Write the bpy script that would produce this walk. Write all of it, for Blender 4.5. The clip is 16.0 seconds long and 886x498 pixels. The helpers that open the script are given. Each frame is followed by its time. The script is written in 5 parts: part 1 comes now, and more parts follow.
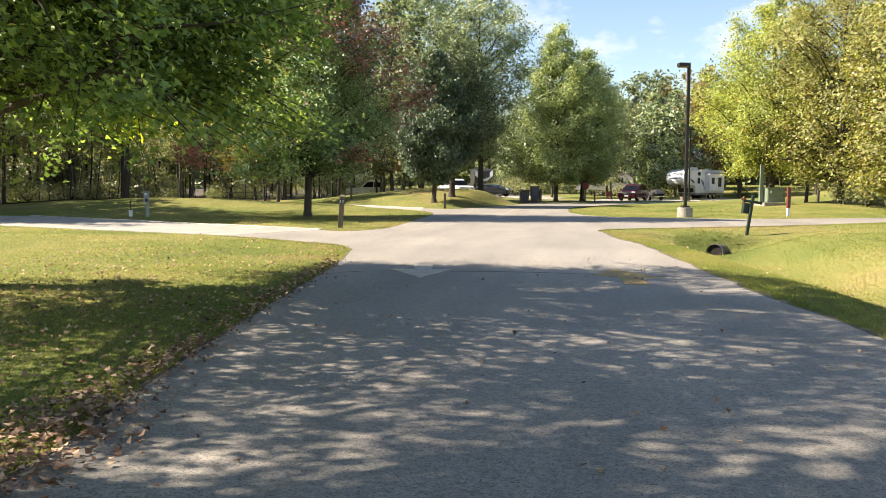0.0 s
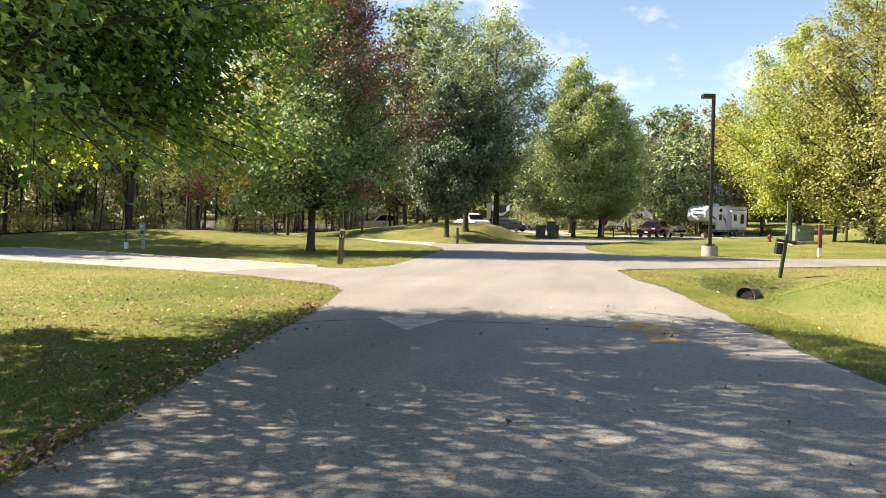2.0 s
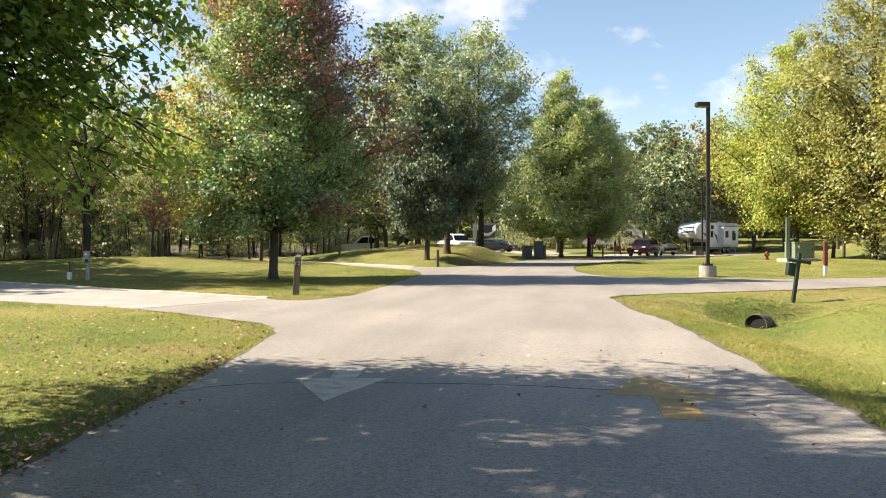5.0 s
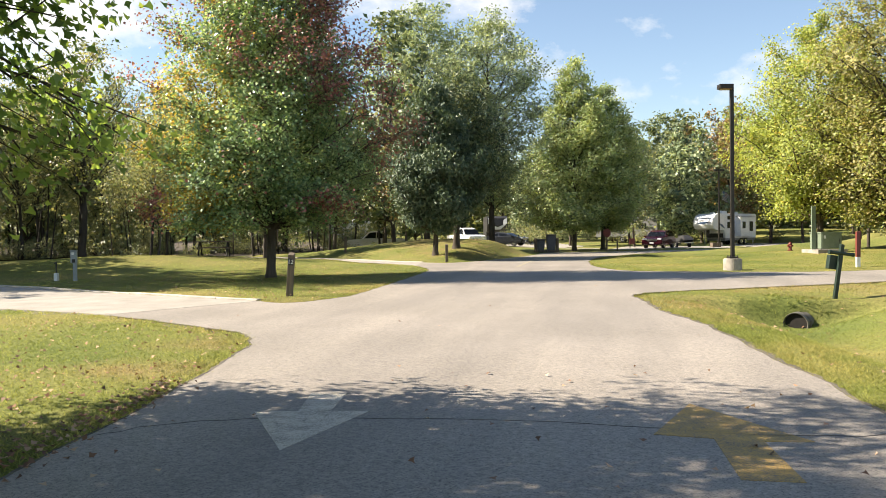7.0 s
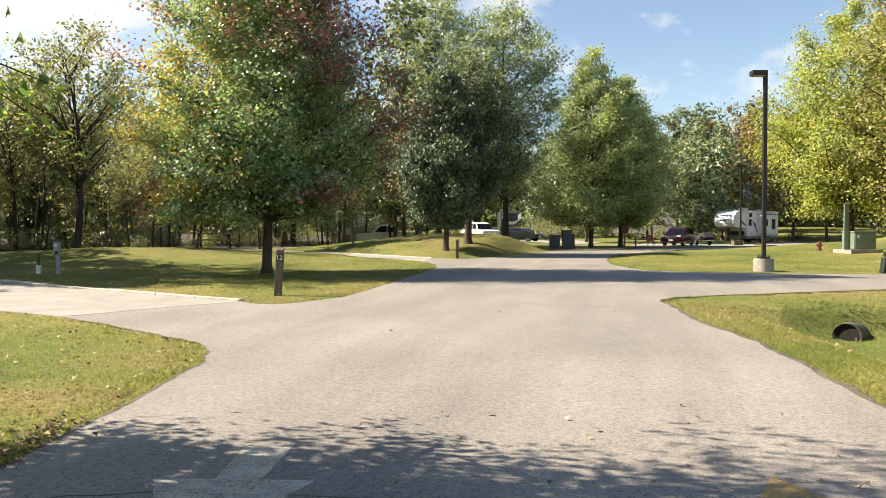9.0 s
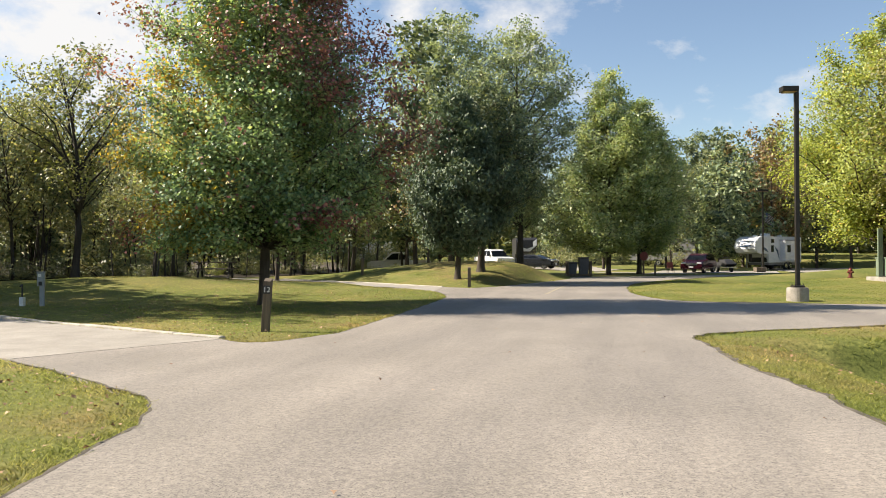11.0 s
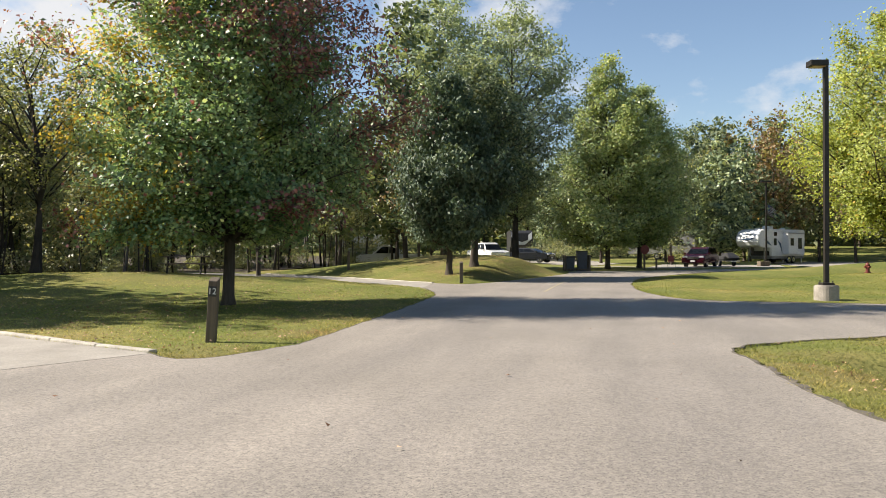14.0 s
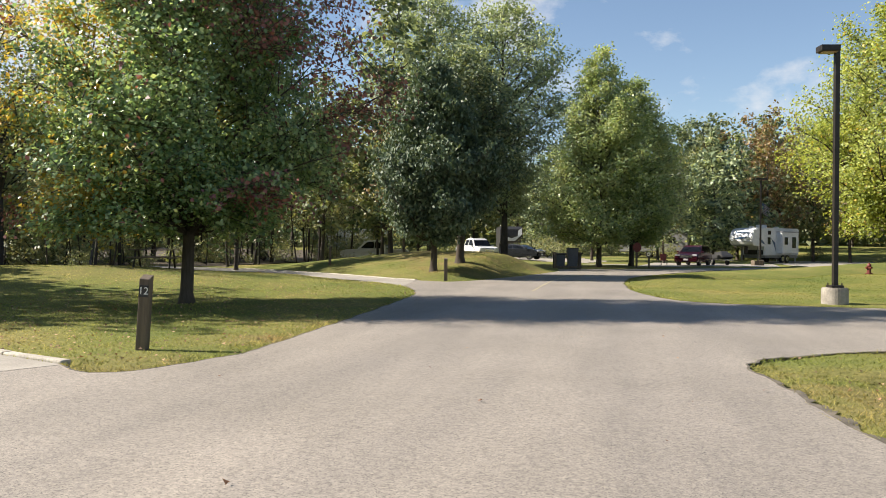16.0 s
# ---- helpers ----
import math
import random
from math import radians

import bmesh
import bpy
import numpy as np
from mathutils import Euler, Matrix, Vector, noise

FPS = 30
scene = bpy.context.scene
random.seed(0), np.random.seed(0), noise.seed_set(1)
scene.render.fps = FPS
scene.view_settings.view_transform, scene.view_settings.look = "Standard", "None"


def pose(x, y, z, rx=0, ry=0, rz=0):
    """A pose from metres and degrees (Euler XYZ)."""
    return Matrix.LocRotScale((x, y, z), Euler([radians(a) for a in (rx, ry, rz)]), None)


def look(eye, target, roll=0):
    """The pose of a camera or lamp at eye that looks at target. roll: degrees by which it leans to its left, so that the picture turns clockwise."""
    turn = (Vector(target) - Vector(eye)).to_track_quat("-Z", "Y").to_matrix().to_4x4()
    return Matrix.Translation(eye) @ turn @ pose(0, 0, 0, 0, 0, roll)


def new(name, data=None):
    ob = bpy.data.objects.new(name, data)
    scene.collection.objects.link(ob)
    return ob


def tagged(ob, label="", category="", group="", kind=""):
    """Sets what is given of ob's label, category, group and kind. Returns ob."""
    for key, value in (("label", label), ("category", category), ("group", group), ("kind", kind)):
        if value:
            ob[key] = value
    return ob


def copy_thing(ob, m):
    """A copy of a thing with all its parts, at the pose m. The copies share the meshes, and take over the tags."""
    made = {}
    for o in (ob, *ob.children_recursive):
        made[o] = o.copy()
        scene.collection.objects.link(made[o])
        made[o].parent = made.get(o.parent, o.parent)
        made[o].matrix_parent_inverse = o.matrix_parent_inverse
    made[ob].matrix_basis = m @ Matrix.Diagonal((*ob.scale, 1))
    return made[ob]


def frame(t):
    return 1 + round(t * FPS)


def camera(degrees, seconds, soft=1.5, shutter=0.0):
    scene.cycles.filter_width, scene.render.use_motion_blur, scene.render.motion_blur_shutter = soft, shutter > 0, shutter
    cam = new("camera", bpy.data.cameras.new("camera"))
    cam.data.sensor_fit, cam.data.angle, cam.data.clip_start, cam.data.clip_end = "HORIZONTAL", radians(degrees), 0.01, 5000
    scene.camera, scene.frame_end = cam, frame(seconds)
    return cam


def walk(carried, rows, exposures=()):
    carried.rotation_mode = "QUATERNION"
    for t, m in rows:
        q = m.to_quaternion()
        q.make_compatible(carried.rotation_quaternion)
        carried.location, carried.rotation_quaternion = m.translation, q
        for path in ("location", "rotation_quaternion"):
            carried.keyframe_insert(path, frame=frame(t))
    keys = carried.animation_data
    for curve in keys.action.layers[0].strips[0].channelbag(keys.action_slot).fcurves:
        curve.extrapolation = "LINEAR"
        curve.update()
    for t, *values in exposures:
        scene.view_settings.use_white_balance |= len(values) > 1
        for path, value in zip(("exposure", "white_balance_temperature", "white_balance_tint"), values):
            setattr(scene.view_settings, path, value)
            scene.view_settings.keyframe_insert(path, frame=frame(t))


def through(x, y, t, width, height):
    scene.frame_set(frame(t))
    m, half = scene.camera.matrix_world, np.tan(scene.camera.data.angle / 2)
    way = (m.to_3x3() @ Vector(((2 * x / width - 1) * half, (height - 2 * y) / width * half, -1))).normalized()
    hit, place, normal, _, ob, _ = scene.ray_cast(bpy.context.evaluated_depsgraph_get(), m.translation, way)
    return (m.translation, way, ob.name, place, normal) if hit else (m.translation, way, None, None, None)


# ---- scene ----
cam = camera(57.0, 16.0, soft=0.6)
PATH = [
    (0, (0.949, -18.373, 1.39), (0.607, -16.409, 1.237), 0.3),
    (0.5, (0.915, -17.85, 1.391), (0.547, -15.889, 1.256), 0.4),
    (1, (0.902, -17.403, 1.412), (0.518, -15.444, 1.299), 0.5),
    (1.5, (0.899, -16.947, 1.424), (0.507, -14.988, 1.334), 0.6),
    (2, (0.94, -16.451, 1.421), (0.554, -14.49, 1.35), 0.9),
    (2.5, (0.928, -15.982, 1.442), (0.546, -14.019, 1.391), 1.1),
    (3, (0.937, -15.528, 1.442), (0.564, -13.563, 1.412), 1.3),
    (3.5, (0.926, -14.999, 1.445), (0.559, -13.034, 1.436), 1.3),
    (4, (0.949, -14.541, 1.461), (0.584, -12.575, 1.467), 1.1),
    (4.5, (0.967, -14.057, 1.476), (0.607, -12.09, 1.477), 0.7),
    (5, (0.923, -13.553, 1.48), (0.562, -11.586, 1.46), 0.0),
    (5.2, (0.91, -13.364, 1.47), (0.552, -11.397, 1.441), -0.2),
    (7.3, (0.664, -11.385, 1.491), (0.274, -9.423, 1.457), -0.7),
    (7.5, (0.624, -11.136, 1.48), (0.239, -9.174, 1.448), -0.7),
    (8, (0.592, -10.616, 1.465), (0.207, -8.654, 1.428), -0.5),
    (8.5, (0.564, -10.148, 1.468), (0.166, -8.188, 1.426), -0.3),
    (9, (0.524, -9.691, 1.504), (0.101, -7.737, 1.456), 0.0),
    (9.2, (0.5, -9.518, 1.511), (0.069, -7.565, 1.461), 0.2),
    (11.5, (0.268, -7.403, 1.527), (-0.201, -5.459, 1.564), -0.4),
    (12, (0.163, -6.936, 1.515), (-0.31, -4.993, 1.559), -0.7),
    (12.5, (0.066, -6.465, 1.53), (-0.411, -4.523, 1.571), -0.9),
    (13, (-0.016, -6.013, 1.554), (-0.489, -4.07, 1.586), -0.9),
    (13.5, (-0.081, -5.52, 1.555), (-0.549, -3.575, 1.573), -0.5),
    (14, (-0.137, -5.054, 1.548), (-0.583, -3.104, 1.55), -0.2),
    (14.5, (-0.168, -4.573, 1.571), (-0.591, -2.618, 1.56), 0.0),
    (15, (-0.205, -4.143, 1.57), (-0.612, -2.185, 1.557), -0.1),
    (15.5, (-0.218, -3.675, 1.58), (-0.624, -1.717, 1.57), -0.0),
    (16, (-0.245, -3.199, 1.555), (-0.669, -1.244, 1.546), 0.4),
]
walk(cam, [(t, look(eye, target, roll)) for t, eye, target, roll in PATH], exposures=[(0.0, 1.75, 7250, 12), (5.0, 1.65, 7250, 12), (9.0, 1.5, 7250, 12), (11.5, 1.2, 7000, 12), (12.5, 1.13, 6850, 12), (16.0, 1.17, 6850, 12)])


# ---- light ----
SUN_AZ, SUN_EL = radians(-97), radians(38)          # azimuth clockwise from +y
world = bpy.data.worlds.new("world")
scene.world = world
world.use_nodes = True
wn, wl = world.node_tree.nodes, world.node_tree.links
wn.clear()
sky = wn.new("ShaderNodeTexSky")
sky.sky_type, sky.sun_disc = "NISHITA", False
sky.sun_elevation, sky.sun_rotation = SUN_EL, SUN_AZ
sky.air_density, sky.dust_density, sky.ozone_density = 1.0, 0.3, 2.4
coord = wn.new("ShaderNodeTexCoord")
stretch = wn.new("ShaderNodeMapping")
stretch.inputs["Scale"].default_value = (1.0, 1.0, 1.6)
cloud = wn.new("ShaderNodeTexNoise")
cloud.inputs["Scale"].default_value, cloud.inputs["Detail"].default_value, cloud.inputs["Roughness"].default_value = 11.0, 9.0, 0.6
wl.new(coord.outputs["Generated"], stretch.inputs["Vector"])
wl.new(stretch.outputs["Vector"], cloud.inputs["Vector"])
# cloud banks: azimuth clockwise from +y, elevation, half width and half height in degrees, thickness
BANKS = [(-14.5, 16.5, 3.2, 2.4, 0.30), (-6.8, 15.5, 1.9, 2.6, 0.21), (-37, 14.5, 7.5, 4.5, 0.40), (2.5, 9.5, 6.5, 2.4, 0.16), (7.0, 13.5, 1.6, 1.3, 0.12), (16, 10, 7, 2.0, 0.13),
         (-62, 20, 12, 6, 0.28), (60, 18, 14, 5, 0.25), (130, 22, 20, 7, 0.25), (-140, 20, 20, 7, 0.25)]


def sky_math(op, a, b=0.0):
    k = wn.new("ShaderNodeMath")
    k.operation = op
    for socket, v in zip(k.inputs, (a, b)):
        if hasattr(v, "is_output"):
            wl.new(v, socket)
        else:
            socket.default_value = v
    return k.outputs[0]


thick = -0.16
for az, el, w, h, a in BANKS:
    az, el = radians(az), radians(el)
    fore = Vector((math.sin(az) * math.cos(el), math.cos(az) * math.cos(el), math.sin(el)))
    side = Vector((math.cos(az), -math.sin(az), 0))
    total = None
    for axis, size in ((side, w), (side.cross(fore), h)):
        dot = wn.new("ShaderNodeVectorMath")
        dot.operation, dot.inputs[1].default_value = "DOT_PRODUCT", axis
        off = wn.new("ShaderNodeVectorMath")
        off.operation, off.inputs[1].default_value = "SUBTRACT", fore
        wl.new(coord.outputs["Generated"], off.inputs[0])
        wl.new(off.outputs["Vector"], dot.inputs[0])
        d = sky_math("DIVIDE", dot.outputs["Value"], radians(size))
        d = sky_math("MULTIPLY", d, d)
        total = d if total is None else sky_math("ADD", total, d)
    front = wn.new("ShaderNodeVectorMath")
    front.operation, front.inputs[1].default_value = "DOT_PRODUCT", fore
    wl.new(coord.outputs["Generated"], front.inputs[0])
    ahead = sky_math("GREATER_THAN", front.outputs["Value"], 0.2)
    bank = sky_math("MULTIPLY", sky_math("POWER", 2.718, sky_math("MULTIPLY", total, -0.7)), a)
    thick = sky_math("ADD", thick, sky_math("MULTIPLY", bank, ahead))
fluff = wn.new("ShaderNodeValToRGB")
fluff.color_ramp.elements[0].position, fluff.color_ramp.elements[1].position = 0.47, 0.74
white = wn.new("ShaderNodeMix")
white.data_type = "RGBA"
white.inputs["B"].default_value = (5.5, 5.8, 6.2, 1)
back = wn.new("ShaderNodeBackground")
back.inputs["Strength"].default_value = 0.068
out = wn.new("ShaderNodeOutputWorld")
wl.new(sky_math("ADD", cloud.outputs["Fac"], thick), fluff.inputs["Fac"])
wl.new(fluff.outputs["Color"], white.inputs["Factor"])
wl.new(sky.outputs["Color"], white.inputs["A"])
wl.new(white.outputs["Result"], back.inputs["Color"])
wl.new(back.outputs["Background"], out.inputs["Surface"])

sun_data = bpy.data.lights.new("sun", "SUN")
sun_data.energy, sun_data.angle, sun_data.color = 5.0, radians(0.53), (1.0, 0.94, 0.84)
sun = new("sun", sun_data)
toward = Vector((math.sin(SUN_AZ) * math.cos(SUN_EL), math.cos(SUN_AZ) * math.cos(SUN_EL), math.sin(SUN_EL)))
sun.matrix_world = look(toward * 60, (0, 0, 0))


# ---- materials ----
def material(name, rough=0.6, metal=0.0):
    m = bpy.data.materials.new(name)
    m.use_nodes = True
    b = m.node_tree.nodes["Principled BSDF"]
    b.inputs["Roughness"].default_value, b.inputs["Metallic"].default_value = rough, metal
    return m, m.node_tree.nodes, m.node_tree.links, b


def ramp(nodes, stops):
    r = nodes.new("ShaderNodeValToRGB")
    e = r.color_ramp.elements
    while len(e) < len(stops):
        e.new(0.5)
    for k, (at, c) in zip(e, stops):
        k.position, k.color = at, (*c, 1)
    return r


def noise_tex(nodes, links, scale, detail=4.0, rough=0.55, where="Object", stretch=None):
    c = nodes.new("ShaderNodeTexCoord")
    n = nodes.new("ShaderNodeTexNoise")
    n.inputs["Scale"].default_value, n.inputs["Detail"].default_value, n.inputs["Roughness"].default_value = scale, detail, rough
    if stretch:
        mp = nodes.new("ShaderNodeMapping")
        mp.inputs["Scale"].default_value = stretch
        links.new(c.outputs[where], mp.inputs["Vector"])
        links.new(mp.outputs["Vector"], n.inputs["Vector"])
    else:
        links.new(c.outputs[where], n.inputs["Vector"])
    return n


def mixed(nodes, links, a, b, fac, mode="MIX"):
    m = nodes.new("ShaderNodeMix")
    m.data_type, m.blend_type = "RGBA", mode
    for socket, v in ((m.inputs["A"], a), (m.inputs["B"], b), (m.inputs["Factor"], fac)):
        if hasattr(v, "is_output"):
            links.new(v, socket)
        elif isinstance(v, tuple):
            socket.default_value = (*v, 1)
        else:
            socket.default_value = v
    return m.outputs["Result"]


def bumped(nodes, links, b, height, strength=0.3, distance=0.02):
    k = nodes.new("ShaderNodeBump")
    k.inputs["Strength"].default_value, k.inputs["Distance"].default_value = strength, distance
    links.new(height, k.inputs["Height"])
    links.new(k.outputs["Normal"], b.inputs["Normal"])


def surface(name, c1, c2, scale=6.0, rough=0.6, metal=0.0, bump=0.15, fine=60.0, stretch=None):
    """Two tones mottled at a coarse and a fine scale, with relief."""
    m, n, l, b = material(name, rough, metal)
    big = noise_tex(n, l, scale, 5, stretch=stretch)
    small = noise_tex(n, l, fine, 3, stretch=stretch)
    r = ramp(n, [(0.3, c1), (0.7, c2)])
    l.new(big.outputs["Fac"], r.inputs["Fac"])
    r2 = ramp(n, [(0.25, (0.72, 0.72, 0.72)), (0.75, (1.12, 1.12, 1.12))])
    l.new(small.outputs["Fac"], r2.inputs["Fac"])
    l.new(mixed(n, l, r.outputs["Color"], r2.outputs["Color"], 1.0, "MULTIPLY"), b.inputs["Base Color"])
    if bump:
        bumped(n, l, b, small.outputs["Fac"], bump, 0.01)
    return m


def leaf_material(name, dark, mid, light, through=0.35, rough=0.5):
    """Leaves: each island its own tone, light passing through the blade."""
    dark, mid, light = (tuple(min(0.6, v * 2.2) for v in c) for c in (dark, mid, light))
    m, n, l, b = material(name, rough)
    geo = n.new("ShaderNodeNewGeometry")
    r = ramp(n, [(0.0, dark), (0.5, mid), (1.0, light)])
    l.new(geo.outputs["Random Per Island"], r.inputs["Fac"])
    big = noise_tex(n, l, 0.55, 3)
    r2 = ramp(n, [(0.3, (0.75, 0.8, 0.8)), (0.7, (1.2, 1.12, 1.0))])
    l.new(big.outputs["Fac"], r2.inputs["Fac"])
    tone = mixed(n, l, r.outputs["Color"], r2.outputs["Color"], 1.0, "MULTIPLY")
    l.new(tone, b.inputs["Base Color"])
    b.inputs["Specular IOR Level"].default_value = 0.5
    t = n.new("ShaderNodeBsdfTranslucent")
    hot = mixed(n, l, tone, (1.3, 1.22, 0.65), 1.0, "MULTIPLY")
    l.new(hot, t.inputs["Color"])
    mix = n.new("ShaderNodeMixShader")
    mix.inputs["Fac"].default_value = through
    l.new(b.outputs["BSDF"], mix.inputs[1])
    l.new(t.outputs["BSDF"], mix.inputs[2])
    l.new(mix.outputs["Shader"], n["Material Output"].inputs["Surface"])
    return m


def asphalt_material(name="asphalt", k=1.0):
    m, n, l, b = material(name, 0.72)
    wide = noise_tex(n, l, 0.35, 4)
    base = ramp(n, [(0.3, (0.185 * k, 0.168 * k, 0.148 * k)), (0.7, (0.235 * k, 0.213 * k, 0.19 * k))])
    l.new(wide.outputs["Fac"], base.inputs["Fac"])
    track = noise_tex(n, l, 0.8, 5, stretch=(1.0, 0.12, 1.0))
    worn = ramp(n, [(0.35, (0.84, 0.84, 0.84)), (0.65, (1.10, 1.09, 1.07))])
    l.new(track.outputs["Fac"], worn.inputs["Fac"])
    grit = noise_tex(n, l, 62, 3, 0.75)
    stone = ramp(n, [(0.35, (0.28, 0.28, 0.29)), (0.43, (1.02, 1.02, 1.02)), (0.68, (1.42, 1.40, 1.36))])
    l.new(grit.outputs["Fac"], stone.inputs["Fac"])
    c = mixed(n, l, base.outputs["Color"], worn.outputs["Color"], 1.0, "MULTIPLY")
    c = mixed(n, l, c, stone.outputs["Color"], 1.0, "MULTIPLY")
    coarse = noise_tex(n, l, 24, 3, 0.7)
    pitted = ramp(n, [(0.30, (0.66, 0.66, 0.67)), (0.5, (1.0, 1.0, 1.0)), (0.70, (1.27, 1.26, 1.23))])
    l.new(coarse.outputs["Fac"], pitted.inputs["Fac"])
    c = mixed(n, l, c, pitted.outputs["Color"], 1.0, "MULTIPLY")
    l.new(c, b.inputs["Base Color"])
    bumped(n, l, b, grit.outputs["Fac"], 0.4, 0.006)
    return m


DRY = [(-9.0, 36.0, 4.5), (-4.5, -3.4, 1.2), (-4.6, -1.2, 1.2), (-9.5, 42.0, 8.0), (-5.7, 9.0, 1.9), (-6.4, 5.9, 1.6), (6.5, 10.8, 4.2), (2.4, 6.4, 2.4), (3.2, 3.2, 1.6), (1.0, 62.0, 7.0), (-20.0, 28.0, 7.0)]


def dried(nodes, links, colour, tan):
    """Mixes parched turf into a lawn colour round some worn places."""
    c = nodes.new("ShaderNodeTexCoord")
    ragged = noise_tex(nodes, links, 0.7, 5, 0.65)
    total = None
    for x, y, r in DRY:
        d = nodes.new("ShaderNodeVectorMath")
        d.operation, d.inputs[1].default_value = "DISTANCE", (x, y, 0.3)
        links.new(c.outputs["Object"], d.inputs[0])
        m = nodes.new("ShaderNodeMapRange")
        m.inputs["From Min"].default_value, m.inputs["From Max"].default_value = r * 0.2, r
        m.inputs["To Min"].default_value, m.inputs["To Max"].default_value = 1.0, 0.0
        links.new(d.outputs["Value"], m.inputs["Value"])
        if total is None:
            total = m.outputs["Result"]
        else:
            k = nodes.new("ShaderNodeMath")
            k.operation = "MAXIMUM"
            links.new(total, k.inputs[0]), links.new(m.outputs["Result"], k.inputs[1])
            total = k.outputs[0]
    k = nodes.new("ShaderNodeMath")
    k.operation = "MULTIPLY"
    r2 = ramp(nodes, [(0.38, (0.0, 0.0, 0.0)), (0.62, (1.0, 1.0, 1.0))])
    links.new(ragged.outputs["Fac"], r2.inputs["Fac"])
    links.new(total, k.inputs[0]), links.new(r2.outputs["Color"], k.inputs[1])
    return mixed(nodes, links, colour, tan, k.outputs[0])


def grass_ground_material():
    m, n, l, b = material("lawn", 0.9)
    wide = noise_tex(n, l, 0.22, 5, 0.6)
    patch = ramp(n, [(0.30, (0.115, 0.148, 0.044)), (0.48, (0.175, 0.188, 0.06)), (0.64, (0.245, 0.22, 0.085)), (0.80, (0.27, 0.19, 0.115))])
    l.new(wide.outputs["Fac"], patch.inputs["Fac"])
    tuft = noise_tex(n, l, 16, 6, 0.75)
    blade = ramp(n, [(0.30, (0.30, 0.34, 0.26)), (0.52, (0.85, 0.85, 0.8)), (0.74, (1.4, 1.3, 1.05))])
    l.new(tuft.outputs["Fac"], blade.inputs["Fac"])
    l.new(mixed(n, l, dried(n, l, patch.outputs["Color"], (0.25, 0.195, 0.095)), blade.outputs["Color"], 1.0, "MULTIPLY"), b.inputs["Base Color"])
    bumped(n, l, b, tuft.outputs["Fac"], 0.4, 0.03)
    b.inputs["Specular IOR Level"].default_value = 0.1
    return m


ASPHALT = asphalt_material("asphalt", 1.0)
LAWN = grass_ground_material()
CONCRETE = surface("concrete", (0.25, 0.228, 0.198), (0.345, 0.32, 0.28), 1.2, 0.85, bump=0.2, fine=40)
OLD_CONCRETE = surface("weathered_concrete", (0.20, 0.18, 0.15), (0.37, 0.34, 0.295), 3.0, 0.9, bump=0.4, fine=30)
BARK = surface("bark", (0.04, 0.032, 0.025), (0.095, 0.075, 0.057), 5.0, 0.95, bump=0.9, fine=22, stretch=(1, 1, 0.2))
# bark again, darkened to stand for canopy shade on the wood's trunks
DARK_SHADED_BARK = surface("dark_shaded_bark", (0.024, 0.02, 0.017), (0.058, 0.048, 0.04), 5.0, 0.95, bump=0.9, fine=22, stretch=(1, 1, 0.2))
GREY_BARK = surface("grey_bark", (0.06, 0.054, 0.048), (0.14, 0.125, 0.11), 4.0, 0.95, bump=0.7, fine=25, stretch=(1, 1, 0.3))
WEATHERED_WOOD = surface("weathered_wood", (0.07, 0.054, 0.038), (0.16, 0.125, 0.09), 5.0, 0.9, bump=0.6, fine=30, stretch=(1, 1, 0.08))
DARK_METAL = surface("dark_bronze_metal", (0.022, 0.018, 0.015), (0.04, 0.034, 0.03), 5, 0.45, 0.4, 0.05)
GREEN_PAINT = surface("dark_green_paint", (0.006, 0.018, 0.011), (0.011, 0.028, 0.018), 5, 0.5, 0, 0.05)
BOX_GREEN = surface("utility_green_paint", (0.13, 0.17, 0.12), (0.17, 0.21, 0.15), 4, 0.5, 0, 0.05)
GREY_PAINT = surface("grey_paint", (0.24, 0.27, 0.28), (0.32, 0.35, 0.36), 6, 0.5, 0, 0.05)
WHITE_PAINT = surface("white_paint", (0.66, 0.66, 0.64), (0.8, 0.8, 0.78), 3, 0.4, 0, 0.03)
BLACK = surface("black_plastic", (0.012, 0.012, 0.013), (0.03, 0.03, 0.032), 8, 0.55, 0, 0.05)
RED_PAINT = surface("red_paint", (0.11, 0.022, 0.018), (0.18, 0.036, 0.028), 6, 0.5, 0, 0.05)

MAPLE_LEAF = leaf_material("maple_leaf", (0.045, 0.082, 0.033), (0.085, 0.138, 0.046), (0.155, 0.205, 0.06), 0.52)
# odd yellow leaves, and the low cluster coloured as if sun shone through
MAPLE_YELLOW_SUNLIT = leaf_material("maple_yellow_sunlit_leaf", (0.15, 0.20, 0.024), (0.22, 0.26, 0.03), (0.31, 0.31, 0.04), 0.6)
OAK_GREEN = leaf_material("gum_green_leaf", (0.055, 0.10, 0.055), (0.105, 0.16, 0.085), (0.215, 0.265, 0.15), 0.46, 0.33)
OAK_YELLOW = leaf_material("gum_yellow_leaf", (0.13, 0.13, 0.03), (0.21, 0.165, 0.036), (0.30, 0.18, 0.05), 0.42)
OAK_RED = leaf_material("gum_red_leaf", (0.075, 0.032, 0.034), (0.12, 0.048, 0.048), (0.19, 0.085, 0.07), 0.30)
CEDAR = leaf_material("cedar_foliage", (0.018, 0.033, 0.021), (0.036, 0.058, 0.036), (0.078, 0.10, 0.062), 0.2, 0.6)
WILLOW = leaf_material("willow_leaf", (0.08, 0.11, 0.07), (0.135, 0.17, 0.105), (0.24, 0.27, 0.17), 0.32, 0.4)
LIME = leaf_material("lime_leaf", (0.09, 0.118, 0.032), (0.14, 0.172, 0.045), (0.21, 0.23, 0.07), 0.43)
